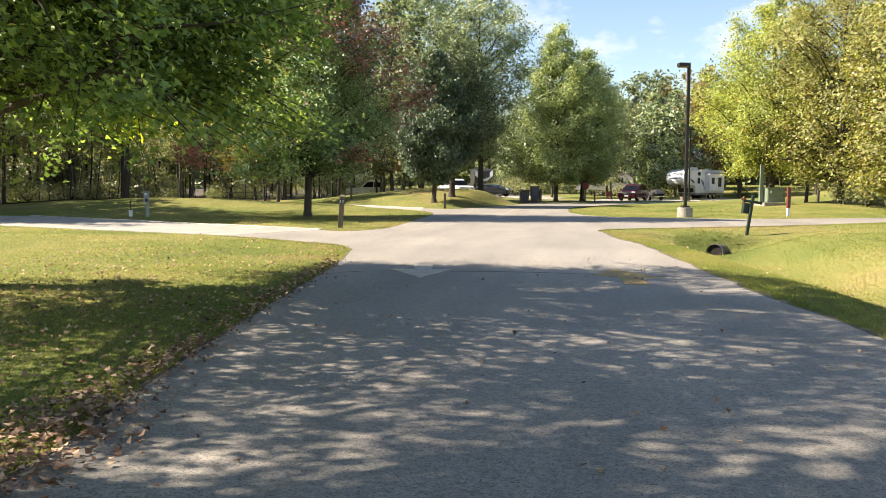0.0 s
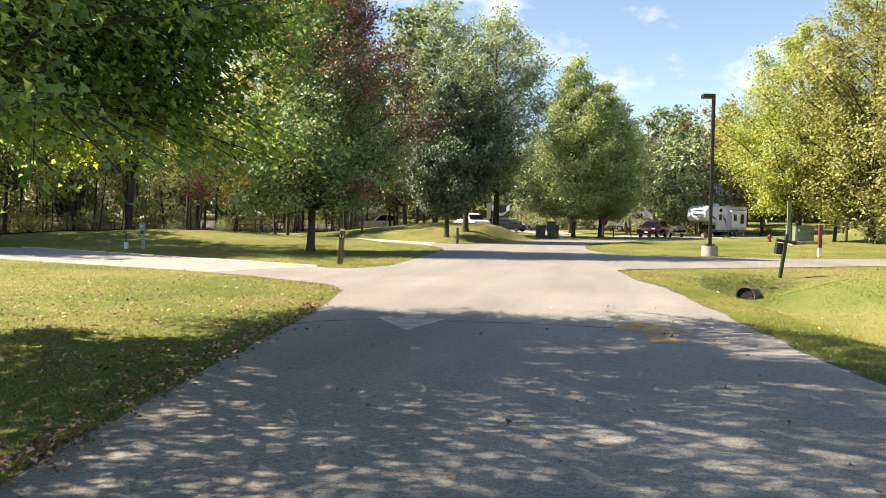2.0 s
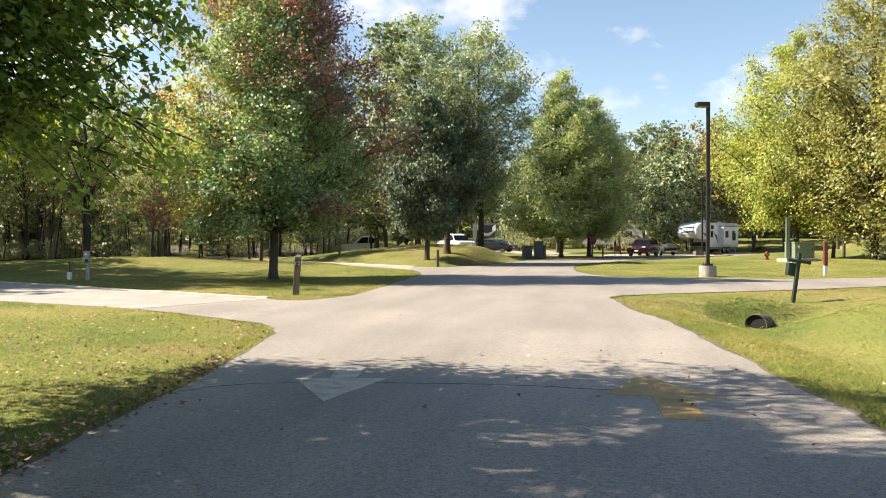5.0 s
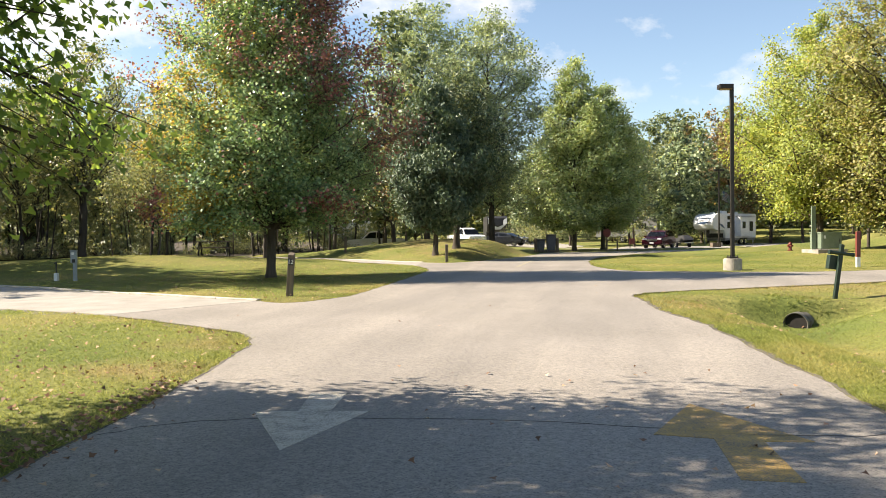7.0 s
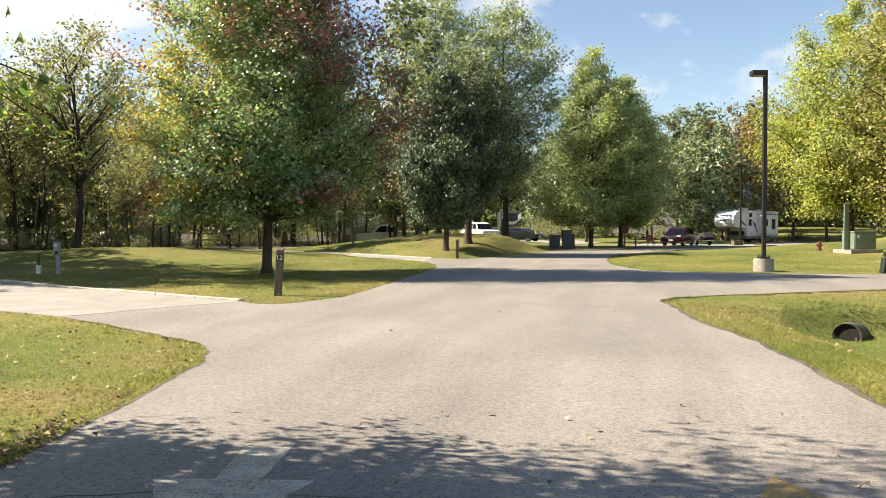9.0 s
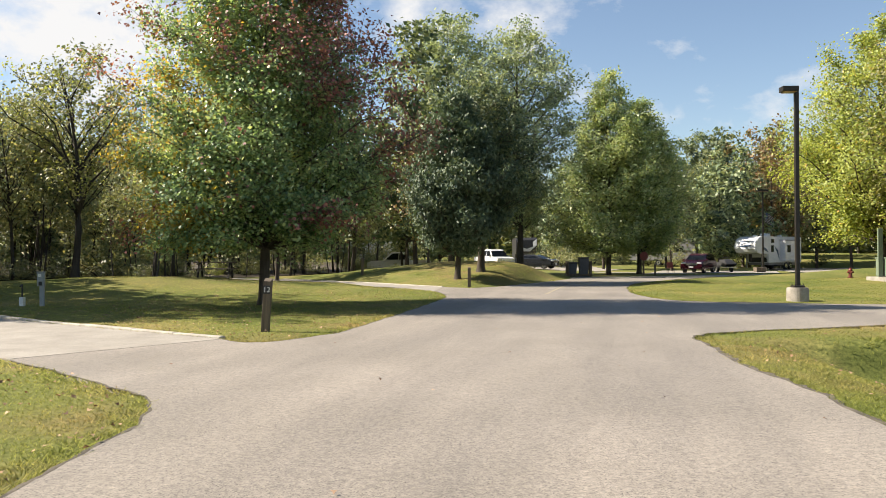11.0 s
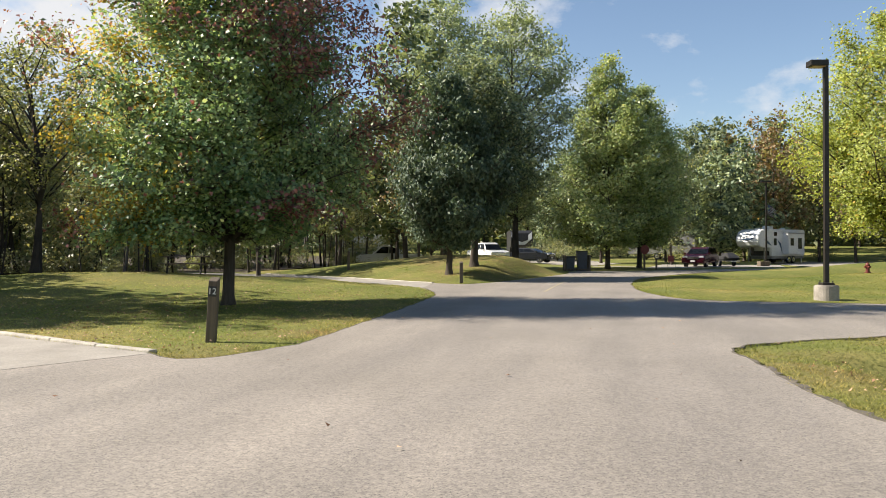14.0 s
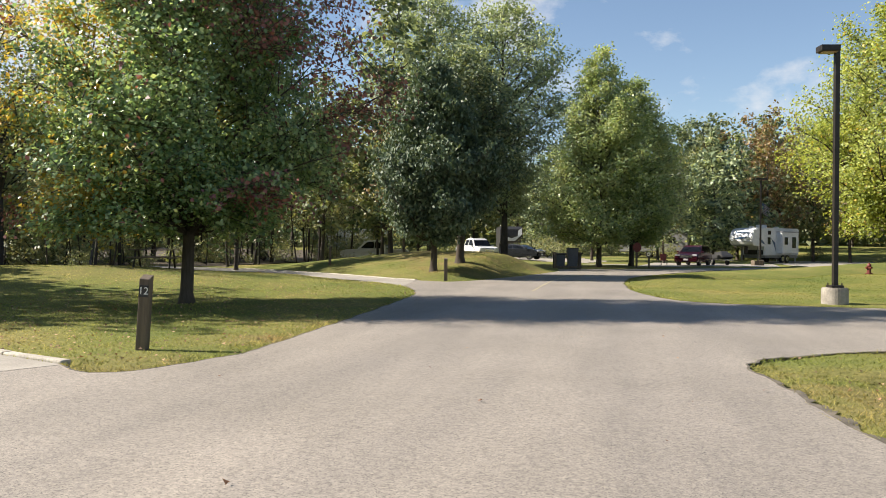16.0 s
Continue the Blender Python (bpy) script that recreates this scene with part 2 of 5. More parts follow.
BROWN_YELLOW = leaf_material("tan_leaf", (0.075, 0.082, 0.034), (0.12, 0.118, 0.047), (0.18, 0.16, 0.07), 0.42)
BIRCH = leaf_material("fresh_green_leaf", (0.1, 0.14, 0.07), (0.16, 0.205, 0.1), (0.26, 0.29, 0.16), 0.4, 0.36)
WOOD_A = leaf_material("woodland_green_leaf", (0.044, 0.062, 0.038), (0.08, 0.102, 0.06), (0.145, 0.16, 0.095), 0.38)
WOOD_B = leaf_material("woodland_olive_leaf", (0.058, 0.067, 0.034), (0.102, 0.108, 0.056), (0.175, 0.168, 0.09), 0.4)
WOOD_C = leaf_material("woodland_rust_leaf", (0.07, 0.05, 0.034), (0.115, 0.08, 0.048), (0.18, 0.125, 0.07), 0.32)
PINK_LEAF = leaf_material("rose_leaf", (0.12, 0.04, 0.046), (0.19, 0.06, 0.07), (0.28, 0.11, 0.12), 0.45)
DEAD_LEAF = leaf_material("dead_leaf", (0.045, 0.026, 0.018), (0.11, 0.058, 0.036), (0.26, 0.18, 0.125), 0.1, 0.8)


# ---- mesh helpers ----
def mesh_from(name, verts, faces, mats, index=None, smooth=False):
    me = bpy.data.meshes.new(name)
    v, f = np.asarray(verts, dtype=np.float32).reshape(-1, 3), np.asarray(faces, dtype=np.int32)
    me.vertices.add(len(v)), me.vertices.foreach_set("co", v.ravel())
    k = f.shape[1]
    me.loops.add(f.size), me.loops.foreach_set("vertex_index", f.ravel())
    me.polygons.add(len(f)), me.polygons.foreach_set("loop_start", np.arange(0, f.size, k, dtype=np.int32))
    me.polygons.foreach_set("loop_total", np.full(len(f), k, dtype=np.int32))
    for m in mats:
        me.materials.append(m)
    if index is not None:
        me.polygons.foreach_set("material_index", np.asarray(index, dtype=np.int32))
    if smooth:
        me.polygons.foreach_set("use_smooth", np.ones(len(f), dtype=bool))
    me.update(calc_edges=True)
    return me


def part(name, bm, mat, parent=None, label="", smooth=False):
    me = bpy.data.meshes.new(name)
    bm.normal_update()
    bm.to_mesh(me)
    bm.free()
    me.materials.append(mat)
    if smooth:
        me.polygons.foreach_set("use_smooth", np.ones(len(me.polygons), dtype=bool))
    ob = new(name, me)
    if parent:
        ob.parent = parent
    if label:
        ob["label"] = label
    return ob


def thing(name, at, label, category, rz=0.0, group="", rx=0.0, ry=0.0):
    e = new(name)
    e.empty_display_size = 0.2
    e.matrix_world = pose(*at, rx, ry, rz)
    return tagged(e, label, category, group)


def add_box(bm, size, at=(0, 0, 0), bevel=0.0, turn=None):
    m = Matrix.Translation(at) @ (turn or Matrix()) @ Matrix.Diagonal((*size, 1))
    made = bmesh.ops.create_cube(bm, size=1.0, matrix=m)["verts"]
    if bevel:
        edges = list({e for v in made for e in v.link_edges})
        bmesh.ops.bevel(bm, geom=edges, offset=bevel, segments=2, affect="EDGES", profile=0.6)
    return bm


def add_rod(bm, a, b, r1, r2=None, sides=12):
    a, b = Vector(a), Vector(b)
    d = b - a
    m = Matrix.Translation((a + b) / 2) @ d.to_track_quat("Z", "Y").to_matrix().to_4x4()
    bmesh.ops.create_cone(bm, cap_ends=True, segments=sides, radius1=r1, radius2=r1 if r2 is None else r2, depth=d.length, matrix=m)
    return bm


def box(size, at=(0, 0, 0), bevel=0.0, turn=None):
    return add_box(bmesh.new(), size, at, bevel, turn)


def rod(a, b, r1, r2=None, sides=12):
    return add_rod(bmesh.new(), a, b, r1, r2, sides)


def prism(points, z0, z1, bevel=0.0):
    """An upright slab over an outline."""
    bm = bmesh.new()
    low = [bm.verts.new((x, y, z0)) for x, y in points]
    top = [bm.verts.new((x, y, z1)) for x, y in points]
    n = len(points)
    for k in range(n):
        bm.faces.new((low[k], low[(k + 1) % n], top[(k + 1) % n], top[k]))
    edges = [bm.edges.get((top[k], top[(k + 1) % n])) for k in range(n)]
    bmesh.ops.triangle_fill(bm, use_beauty=True, edges=edges)
    bmesh.ops.recalc_face_normals(bm, faces=bm.faces)
    return bm


# ---- the lie of the land ----
LEFT_EDGE = [(0.6, -34), (-0.5, -24), (-1.6, -15.6), (-2.0, -13.3), (-2.29, -11.5), (-2.64, -9.4), (-3.05, -6.6), (-3.43, -4.2), (-3.65, -3.0),
             (-3.94, -1.6), (-4.22, -0.95), (-4.55, -0.35), (-5.0, 0.1), (-5.9, 0.7), (-7.3, 1.6), (-8.7, 2.4)]
ISLAND_EDGE = [(-7.05, 5.75), (-6.5, 5.35), (-5.95, 5.5), (-5.6, 6.4), (-5.38, 7.8), (-5.55, 10.6), (-5.8, 13.7), (-6.12, 18.0), (-6.5, 21.6), (-7.2, 24.0), (-8.2, 26.6)]
MOUND_EDGE = [(-8.9, 31.3), (-7.4, 30.3), (-6.6, 31.6), (-6.05, 33.5), (-4.7, 40.8), (-3.9, 47.0), (-3.9, 51.6), (0.5, 53.6), (6, 58.2), (14, 63.0), (40, 71)]
FAR_ISLAND = [(40, 64.5), (16, 58.3), (7.6, 54.8), (3.6, 47.7), (1.5, 42.0), (0.35, 37.6), (-0.03, 33.5), (-0.03, 29.5), (0.2, 25.8), (0.9, 22.2), (1.6, 20.7),
              (2.6, 19.9), (4.5, 19.6), (6.8, 19.3), (9.2, 19.8), (16, 23.6), (40, 38)]
RIGHT_EDGE = [(40, 31.5), (14, 17.0), (7.0, 12.3), (4.25, 10.5), (2.7, 9.46), (1.97, 8.9), (1.6, 8.5), (1.38, 7.9), (1.4, 7.2), (1.5, 6.4), (1.65, 4.85),
              (1.82, 3.66), (2.1, 2.6), (2.45, 0.2), (2.9, -4.6), (3.34, -8.4), (3.65, -10.6), (4.3, -16), (5.2, -24), (6.2, -34)]
PAD_ONE = [(-8.7, 2.4), (-9.9, 2.85), (-12.8, 3.75), (-17.0, 5.2), (-24.0, 7.7), (-27, 8.6), (-27, 13.4), (-22.3, 12.7), (-16.6, 10.2), (-13.4, 8.5), (-9.7, 6.85), (-7.05, 5.75)]
PAD_TWO = [(-8.2, 26.6), (-9.6, 28.6), (-13.5, 32.4), (-20.5, 36.6), (-30, 41.5), (-33, 47), (-23, 43.6), (-15.3, 37.2), (-10.6, 32.6), (-8.9, 31.3)]
PAD_SUV = [(1.0, 62.0), (12.0, 64.2), (13.5, 76.0), (3.0, 78.0)]
PAD_STRIP = [(-3.4, 67.6), (0.8, 66.4), (1.0, 67.6), (-3.0, 69.0)]
PAD_CAMP = [(14.5, 64.8), (22.0, 67.0), (27.0, 96.0), (14.0, 96.0)]
PAD_FAR = [(-9.5, 76.0), (-3.0, 70.5), (-1.0, 78.0), (-6.5, 96.0), (-16.0, 96.0)]


def softened(points, steps=3, wobble=0.05, seed=3):
    """A rounded, slightly ragged version of an outline."""
    rng, res = random.Random(seed), []
    n = len(points)
    for k in range(n - 1):
        p0, p1, p2, p3 = (Vector((*points[min(max(k + d, 0), n - 1)], 0)) for d in (-1, 0, 1, 2))
        count = max(steps, int((p2 - p1).length / 0.6)) if (p2 - p1).length < 14 else steps
        for s in range(count):
            t = s / count
            v = 0.5 * (2 * p1 + (p2 - p0) * t + (2 * p0 - 5 * p1 + 4 * p2 - p3) * t * t + (3 * p1 - p0 - 3 * p2 + p3) * t ** 3)
            j = wobble if s else 0
            res.append((v.x + rng.uniform(-j, j), v.y + rng.uniform(-j, j)))
    res.append(points[-1])
    return res


ASPHALT_LINE = []
for k, edge in enumerate((LEFT_EDGE, ISLAND_EDGE, MOUND_EDGE, FAR_ISLAND, RIGHT_EDGE)):
    ASPHALT_LINE += softened(edge, seed=k)
PAVED = [ASPHALT_LINE, PAD_ONE, PAD_TWO, PAD_SUV, PAD_CAMP, PAD_STRIP]


def paved_distance(x, y):
    """Distance to the nearest paving, negative on it."""
    x, y = np.asarray(x, float), np.asarray(y, float)
    best = np.full(x.shape, 1e9)
    for poly in PAVED:
        inside, near = np.zeros(x.shape, bool), np.full(x.shape, 1e9)
        for (ax, ay), (bx, by) in zip(poly, poly[1:] + poly[:1]):
            dx, dy = bx - ax, by - ay
            t = np.clip(((x - ax) * dx + (y - ay) * dy) / max(dx * dx + dy * dy, 1e-9), 0, 1)
            near = np.minimum(near, np.hypot(x - ax - t * dx, y - ay - t * dy))
            if ay != by:
                inside ^= ((ay > y) != (by > y)) & (x < (bx - ax) * (y - ay) / (by - ay) + ax)
        best = np.minimum(best, np.where(inside, -near, near))
    return best


def ditch(x, y, line, depth, wide):
    near = np.full(np.shape(x), 1e9)
    for (ax, ay), (bx, by) in zip(line, line[1:]):
        dx, dy = bx - ax, by - ay
        t = np.clip(((x - ax) * dx + (y - ay) * dy) / (dx * dx + dy * dy), 0, 1)
        near = np.minimum(near, np.hypot(x - ax - t * dx, y - ay - t * dy))
    return -depth * np.exp(-0.5 * (near / wide) ** 2)


def hump(x, y, cx, cy, sx, sy, a, turn=0.0):
    c, s = math.cos(radians(turn)), math.sin(radians(turn))
    u, v = (x - cx) * c + (y - cy) * s, -(x - cx) * s + (y - cy) * c
    return a * np.exp(-0.5 * ((u / sx) ** 2 + (v / sy) ** 2))


def land(x, y):
    x, y = np.asarray(x, float), np.asarray(y, float)
    h = hump(x, y, -22.5, 25.5, 7, 4.2, 0.62, 12) + hump(x, y, -9.9, 43.6, 7.6, 4.6, 1.22, 145)
    h += hump(x, y, 34, 62, 12, 14, 1.9) + hump(x, y, -16, 74, 4, 4, 0.35)
    h += hump(x, y, 6.4, 8.5, 1.3, 0.9, -0.22)
    h += hump(x, y, 14, 0, 5, 12, 0.35) + hump(x, y, 0.0, 145, 90, 25, 2.5)
    h += ditch(x, y, [(4.85, 8.2), (4.7, 6.5), (4.95, 3.5), (6.0, -4), (7.3, -12), (9, -26)], 0.70, 1.35) / (1 + np.exp(np.clip((y - 7.66) / 0.06, -30, 30)))
    h += ditch(x, y, [(4.5, 38), (7.5, 41), (13, 46.5), (21, 54)], 0.8, 1.6)
    h += hump(x, y, 13.0, 36.2, 5.0, 4.2, 0.3)
    h = h + 0.035 * np.sin(x * 0.9 + 1.3 * np.sin(y * 0.5)) * np.sin(y * 0.7 + 0.8)
    d = paved_distance(x, y)
    f = np.clip((d - 0.1) / 2.6, 0, 1)
    return h * f * f * (3 - 2 * f) + np.where(d < 0.0, -0.05, 0.018)


def at_land(x, y, lift=0.0):
    return (x, y, float(land(np.array([x]), np.array([y]))[0]) + lift)


def spread(lo, hi, step, far, grow=1.35):
    mid = list(np.arange(lo, hi + step / 2, step))
    d, left, right = step, [], []
    while (right[-1] if right else hi) < far:
        d *= grow
        right.append((right[-1] if right else hi) + d)
        left.append((left[-1] if left else lo) - d)
    return np.array(left[::-1] + mid + right)


def build_ground():
    xs, ys = spread(-42, 42, 0.6, 3000), spread(-30, 100, 0.65, 3000)
    xs, ys = np.unique(np.r_[xs, np.arange(3.6, 6.5, 0.14)]), np.unique(np.r_[ys, np.arange(6.8, 8.2, 0.07)])
    gx, gy = np.meshgrid(xs, ys)
    z = land(gx.ravel(), gy.ravel())
    v = np.stack([gx.ravel(), gy.ravel(), z], 1)
    a = np.arange(len(xs) * len(ys)).reshape(len(ys), len(xs))
    f = np.stack([a[:-1, :-1], a[:-1, 1:], a[1:, 1:], a[1:, :-1]], -1).reshape(-1, 4)
    ob = new("ground", mesh_from("ground", v, f, [LAWN], smooth=True))
    tagged(ob, "mown autumn lawn, yellow-green with bare tan patches", "lawn", kind="structure")


build_ground()
road = part("road", prism(ASPHALT_LINE, -0.12, 0.03), ASPHALT)
tagged(road, "worn grey asphalt campground road with crumbled edges", "road", kind="structure")
for name, line in (("pavement_1", PAD_ONE), ("pavement_2", PAD_TWO), ("pavement_3", PAD_SUV), ("pavement_4", PAD_CAMP), ("pavement_7", PAD_STRIP)):
    tagged(part(name, prism(line, -0.12, 0.034), CONCRETE), "pale concrete camping pad and driveway", "driveway", kind="structure")


def draped_pad(name, poly, label):
    """Paving that follows the slope."""
    xs, ys = [p[0] for p in poly], [p[1] for p in poly]
    v, f, known = [], [], {}
    step = 0.5
    for i in range(int((max(xs) - min(xs)) / step)):
        for j in range(int((max(ys) - min(ys)) / step)):
            cx, cy, inside = min(xs) + (i + 0.5) * step, min(ys) + (j + 0.5) * step, False
            for (ax, ay), (bx, by) in zip(poly, poly[1:] + poly[:1]):
                if (ay > cy) != (by > cy) and cx < (bx - ax) * (cy - ay) / (by - ay) + ax:
                    inside = not inside
            if inside:
                quad = []
                for a, e in ((i, j), (i + 1, j), (i + 1, j + 1), (i, j + 1)):
                    if (a, e) not in known:
                        known[a, e] = len(v)
                        v.append((min(xs) + a * step, min(ys) + e * step))
                    quad.append(known[a, e])
                f.append(quad)
    v = np.array(v)
    z = land(v[:, 0], v[:, 1]) + 0.03
    tagged(new(name, mesh_from(name, np.c_[v, z], f, [CONCRETE])), label, "driveway", kind="structure")


draped_pad("pavement_5", PAD_FAR, "pale concrete drive on the far slope")


DARK_MARGIN = surface("dark_road_margin", (0.05, 0.044, 0.034), (0.15, 0.128, 0.098), 3.0, 0.95, bump=0.8, fine=45)


def road_margin(name, edge, seed, broad):
    """A dark strip along the edge of the paving, ragged on both sides."""
    rng = random.Random(seed)
    line = []
    for (ax, ay), (bx, by) in zip(edge, edge[1:]):
        n = max(1, int(math.hypot(bx - ax, by - ay) / 0.12))
        line += [(ax + (bx - ax) * k / n, ay + (by - ay) * k / n) for k in range(n)]
    v, f = [], []
    for k, (x, y) in enumerate(line):
        a, b = line[max(k - 1, 0)], line[min(k + 1, len(line) - 1)]
        d = math.hypot(b[0] - a[0], b[1] - a[1]) or 1.0
        nx, ny = (b[1] - a[1]) / d, -(b[0] - a[0]) / d
        swell = 0.5 + 0.5 * math.sin(k * 0.11 + seed) * math.sin(k * 0.037)
        inner, outer = 0.008 + broad * (0.4 + swell) * rng.random(), 0.01 + 0.035 * rng.random()
        v += [(x - nx * inner, y - ny * inner, 0.0305), (x, y, 0.0335), (x + nx * outer, y + ny * outer, 0.026), (x + nx * (outer + 0.02), y + ny * (outer + 0.02), -0.03)]
        if k:
            o = 4 * k
            f += [(o - 4 + i, o - 3 + i, o + 1 + i, o + i) for i in range(3)]
    tagged(new(name, mesh_from(name, v, f, [DARK_MARGIN], smooth=True)), "dark ragged margin along the road", "road edge", kind="structure")


for k, (edge, seed, broad) in enumerate(((LEFT_EDGE, 0, 0.03), (ISLAND_EDGE, 1, 0.03), (RIGHT_EDGE, 4, 0.11), (FAR_ISLAND, 3, 0.03))):
    road_margin(f"trim_{k + 1}", softened(edge, seed=seed), k, broad)


# ---- trees ----
def tube(points, radii, sides=8):
    """A tapered bent tube: vertices and quads."""
    v, f = [], []
    for k, (p, r) in enumerate(zip(points, radii)):
        d = (Vector(points[min(k + 1, len(points) - 1)]) - Vector(points[max(k - 1, 0)])).normalized()
        q = d.to_track_quat("Z", "Y")
        for s in range(sides):
            a = 2 * math.pi * s / sides
            v.append(Vector(p) + q @ Vector((r * math.cos(a), r * math.sin(a), 0)))
        if k:
            for s in range(sides):
                f.append(((k - 1) * sides + s, (k - 1) * sides + (s + 1) % sides, k * sides + (s + 1) % sides, k * sides + s))
    return [tuple(p) for p in v], f


LOBES = {
    "kite": [(0, -0.5), (0.3, 0.0), (0, 0.5), (-0.3, 0.0)],
    "lobed": [(0, -0.5), (0.5, -0.18), (0.2, 0.06), (0, 0.55), (-0.2, 0.06), (-0.5, -0.18)],
    "oval": [(0, -0.5), (0.38, -0.05), (0, 0.5), (-0.38, -0.05)],
    "spray": [(-0.1, -0.5), (0.3, 0.1), (0.06, 0.6), (-0.26, 0.2)],
}


def leaves(rng, at, size, shape, up=0.55, droop=0.0, out=None):
    """One flat, slightly folded blade at every place, turned up and out to the light."""
    n = len(at)
    nrm = rng.normal(size=(n, 3)) * 0.8 + np.array([0, 0, up * 2])
    if out is not None:
        nrm += out
    nrm /= np.linalg.norm(nrm, axis=1)[:, None]
    ref = rng.normal(size=(n, 3)) + np.array([0, 0, -droop * 3])
    tan = ref - (ref * nrm).sum(1)[:, None] * nrm
    tan /= np.linalg.norm(tan, axis=1)[:, None] + 1e-9
    side = np.cross(nrm, tan)
    s = size * rng.uniform(0.65, 1.3, n)
    rim = np.array(LOBES[shape])
    k = len(rim)
    fold = np.abs(rim[:, 0]) * 0.45
    v = at[:, None] + s[:, None, None] * (rim[None, :, 0, None] * side[:, None] + rim[None, :, 1, None] * tan[:, None] + fold[None, :, None] * nrm[:, None])
    return v.reshape(-1, 3), np.arange(n * k).reshape(n, k)


def branch_lines(rng, profile, height, base, wide, count, rise, shift, boughs):
    """Starts on the trunk and tips on the crown's outline (height fraction to radius fraction) of the main branches."""
    g = np.linspace(0, 1, 200)
    weight = np.cumsum(np.interp(g, *zip(*profile)) ** 1.2 + 0.1)
    u = np.interp((np.arange(count) + rng.random(count)) / count, weight / weight[-1], g)
    ang = np.arange(count) * 2.39996 + rng.normal(size=count) * 0.3
    r = np.interp(u, *zip(*profile)) * wide * (0.42 + 0.64 * rng.random(count) ** 0.6)
    r *= 1 + 0.12 * np.sin(3 * ang + 5 * u) + 0.08 * np.sin(7 * ang + 11 * u)
    tip = np.stack([r * np.cos(ang) + shift[0], r * np.sin(ang) + shift[1], base + u * (height - base)], 1)
    for mid, reach, more in boughs:
        tip = np.concatenate([tip, np.array(mid) + rng.normal(size=(more, 3)) * np.array(reach) * 0.6])
    reach = np.hypot(tip[:, 0], tip[:, 1])
    z0 = np.clip(tip[:, 2] - rise * reach - 0.1, base * 0.9, height * 0.9)
    z0[count:] = np.maximum(z0[count:], tip[count:, 2] * 0.8 + 0.6)
    return np.stack([0 * z0, 0 * z0, z0], 1), tip


def twigs(rng, start, tip, each, lift):
    """Side shoots along the branches: foot, direction, length."""
    n = len(tip)
    t = 0.2 + 0.8 * rng.random((n, each)) ** 0.75
    d = tip - start
    far = np.linalg.norm(d, axis=1)
    d = d / (far[:, None] + 1e-9)
    side = np.stack([-d[:, 1], d[:, 0], 0 * far], 1)
    arch = 0.07 * far[:, None] * 4 * t * (1 - t)
    foot = start[:, None] + (tip - start)[:, None] * t[..., None]
    foot[..., 2] += arch
    swing = rng.uniform(0.3, 1.3, (n, each)) * rng.choice([-1, 1], (n, each))
    way = d[:, None] * 0.6 + side[:, None] * swing[..., None] + rng.normal(size=(n, each, 3)) * np.array([0.25, 0.25, 0.42])
    way[..., 2] += lift
    way /= np.linalg.norm(way, axis=2)[..., None]
    size = (far[:, None] * 0.33 * (1.15 - 0.6 * t) + 0.35) * rng.uniform(0.6, 1.25, (n, each))
    return foot.reshape(-1, 3), way.reshape(-1, 3), size.ravel()


def bough_mesh(rng, height, girth, start, tip, bark, bend=0.25, thick=0.42, shoots=None):
    """Trunk with a flared foot, main branches, and the shoots on them."""
    tv, tf = [], []

    def add(points, radii, sides):
        v, f = tube(points, radii, sides)
        o = len(tv)
        tv.extend(v)
        tf.extend([tuple(i + o for i in q) for q in f])

    def axis(t):
        return bend * math.sin(2.1 * t + girth * 9) * t, bend * math.sin(3.3 * t + 1) * t

    steps, line = 9, []
    for k in range(steps):
        t = k / (steps - 1)
        line.append((*axis(t), -0.15 + t * height * 0.93))
    rad = [girth * (1.0 - 0.93 * k / (steps - 1)) + (girth * 0.55 if k == 0 else 0) for k in range(steps)]
    line.insert(1, (line[0][0], line[0][1], 0.28))
    rad.insert(1, girth * 1.02)
    add(line, rad, 12)
    for a, b in zip(start, tip):
        t = min(max((a[2] + 0.15) / (height * 0.93), 0.02), 0.97)
        a = np.array([*axis(t), a[2]])
        far = np.linalg.norm(b - a)
        r = girth * (1 - 0.9 * t) * thick + 0.01
        pts = []
        for q in (0, 0.35, 0.7, 1.0):
            p = a + (b - a) * q + (rng.normal(size=3) * 0.03 * far if 0 < q < 1 else 0)
            p[2] += 0.07 * far * 4 * q * (1 - q)
            pts.append(tuple(p))
        add(pts, [r, r * 0.72, r * 0.42, r * 0.12], 6 if shoots else 4)
    if shoots:
        for p, d, n in zip(*shoots):
            add([tuple(p), tuple(p + d * n * 0.9)], [0.006 + 0.006 * n, 0.003], 3)
    return mesh_from("trunk", tv, tf, [bark], smooth=True)


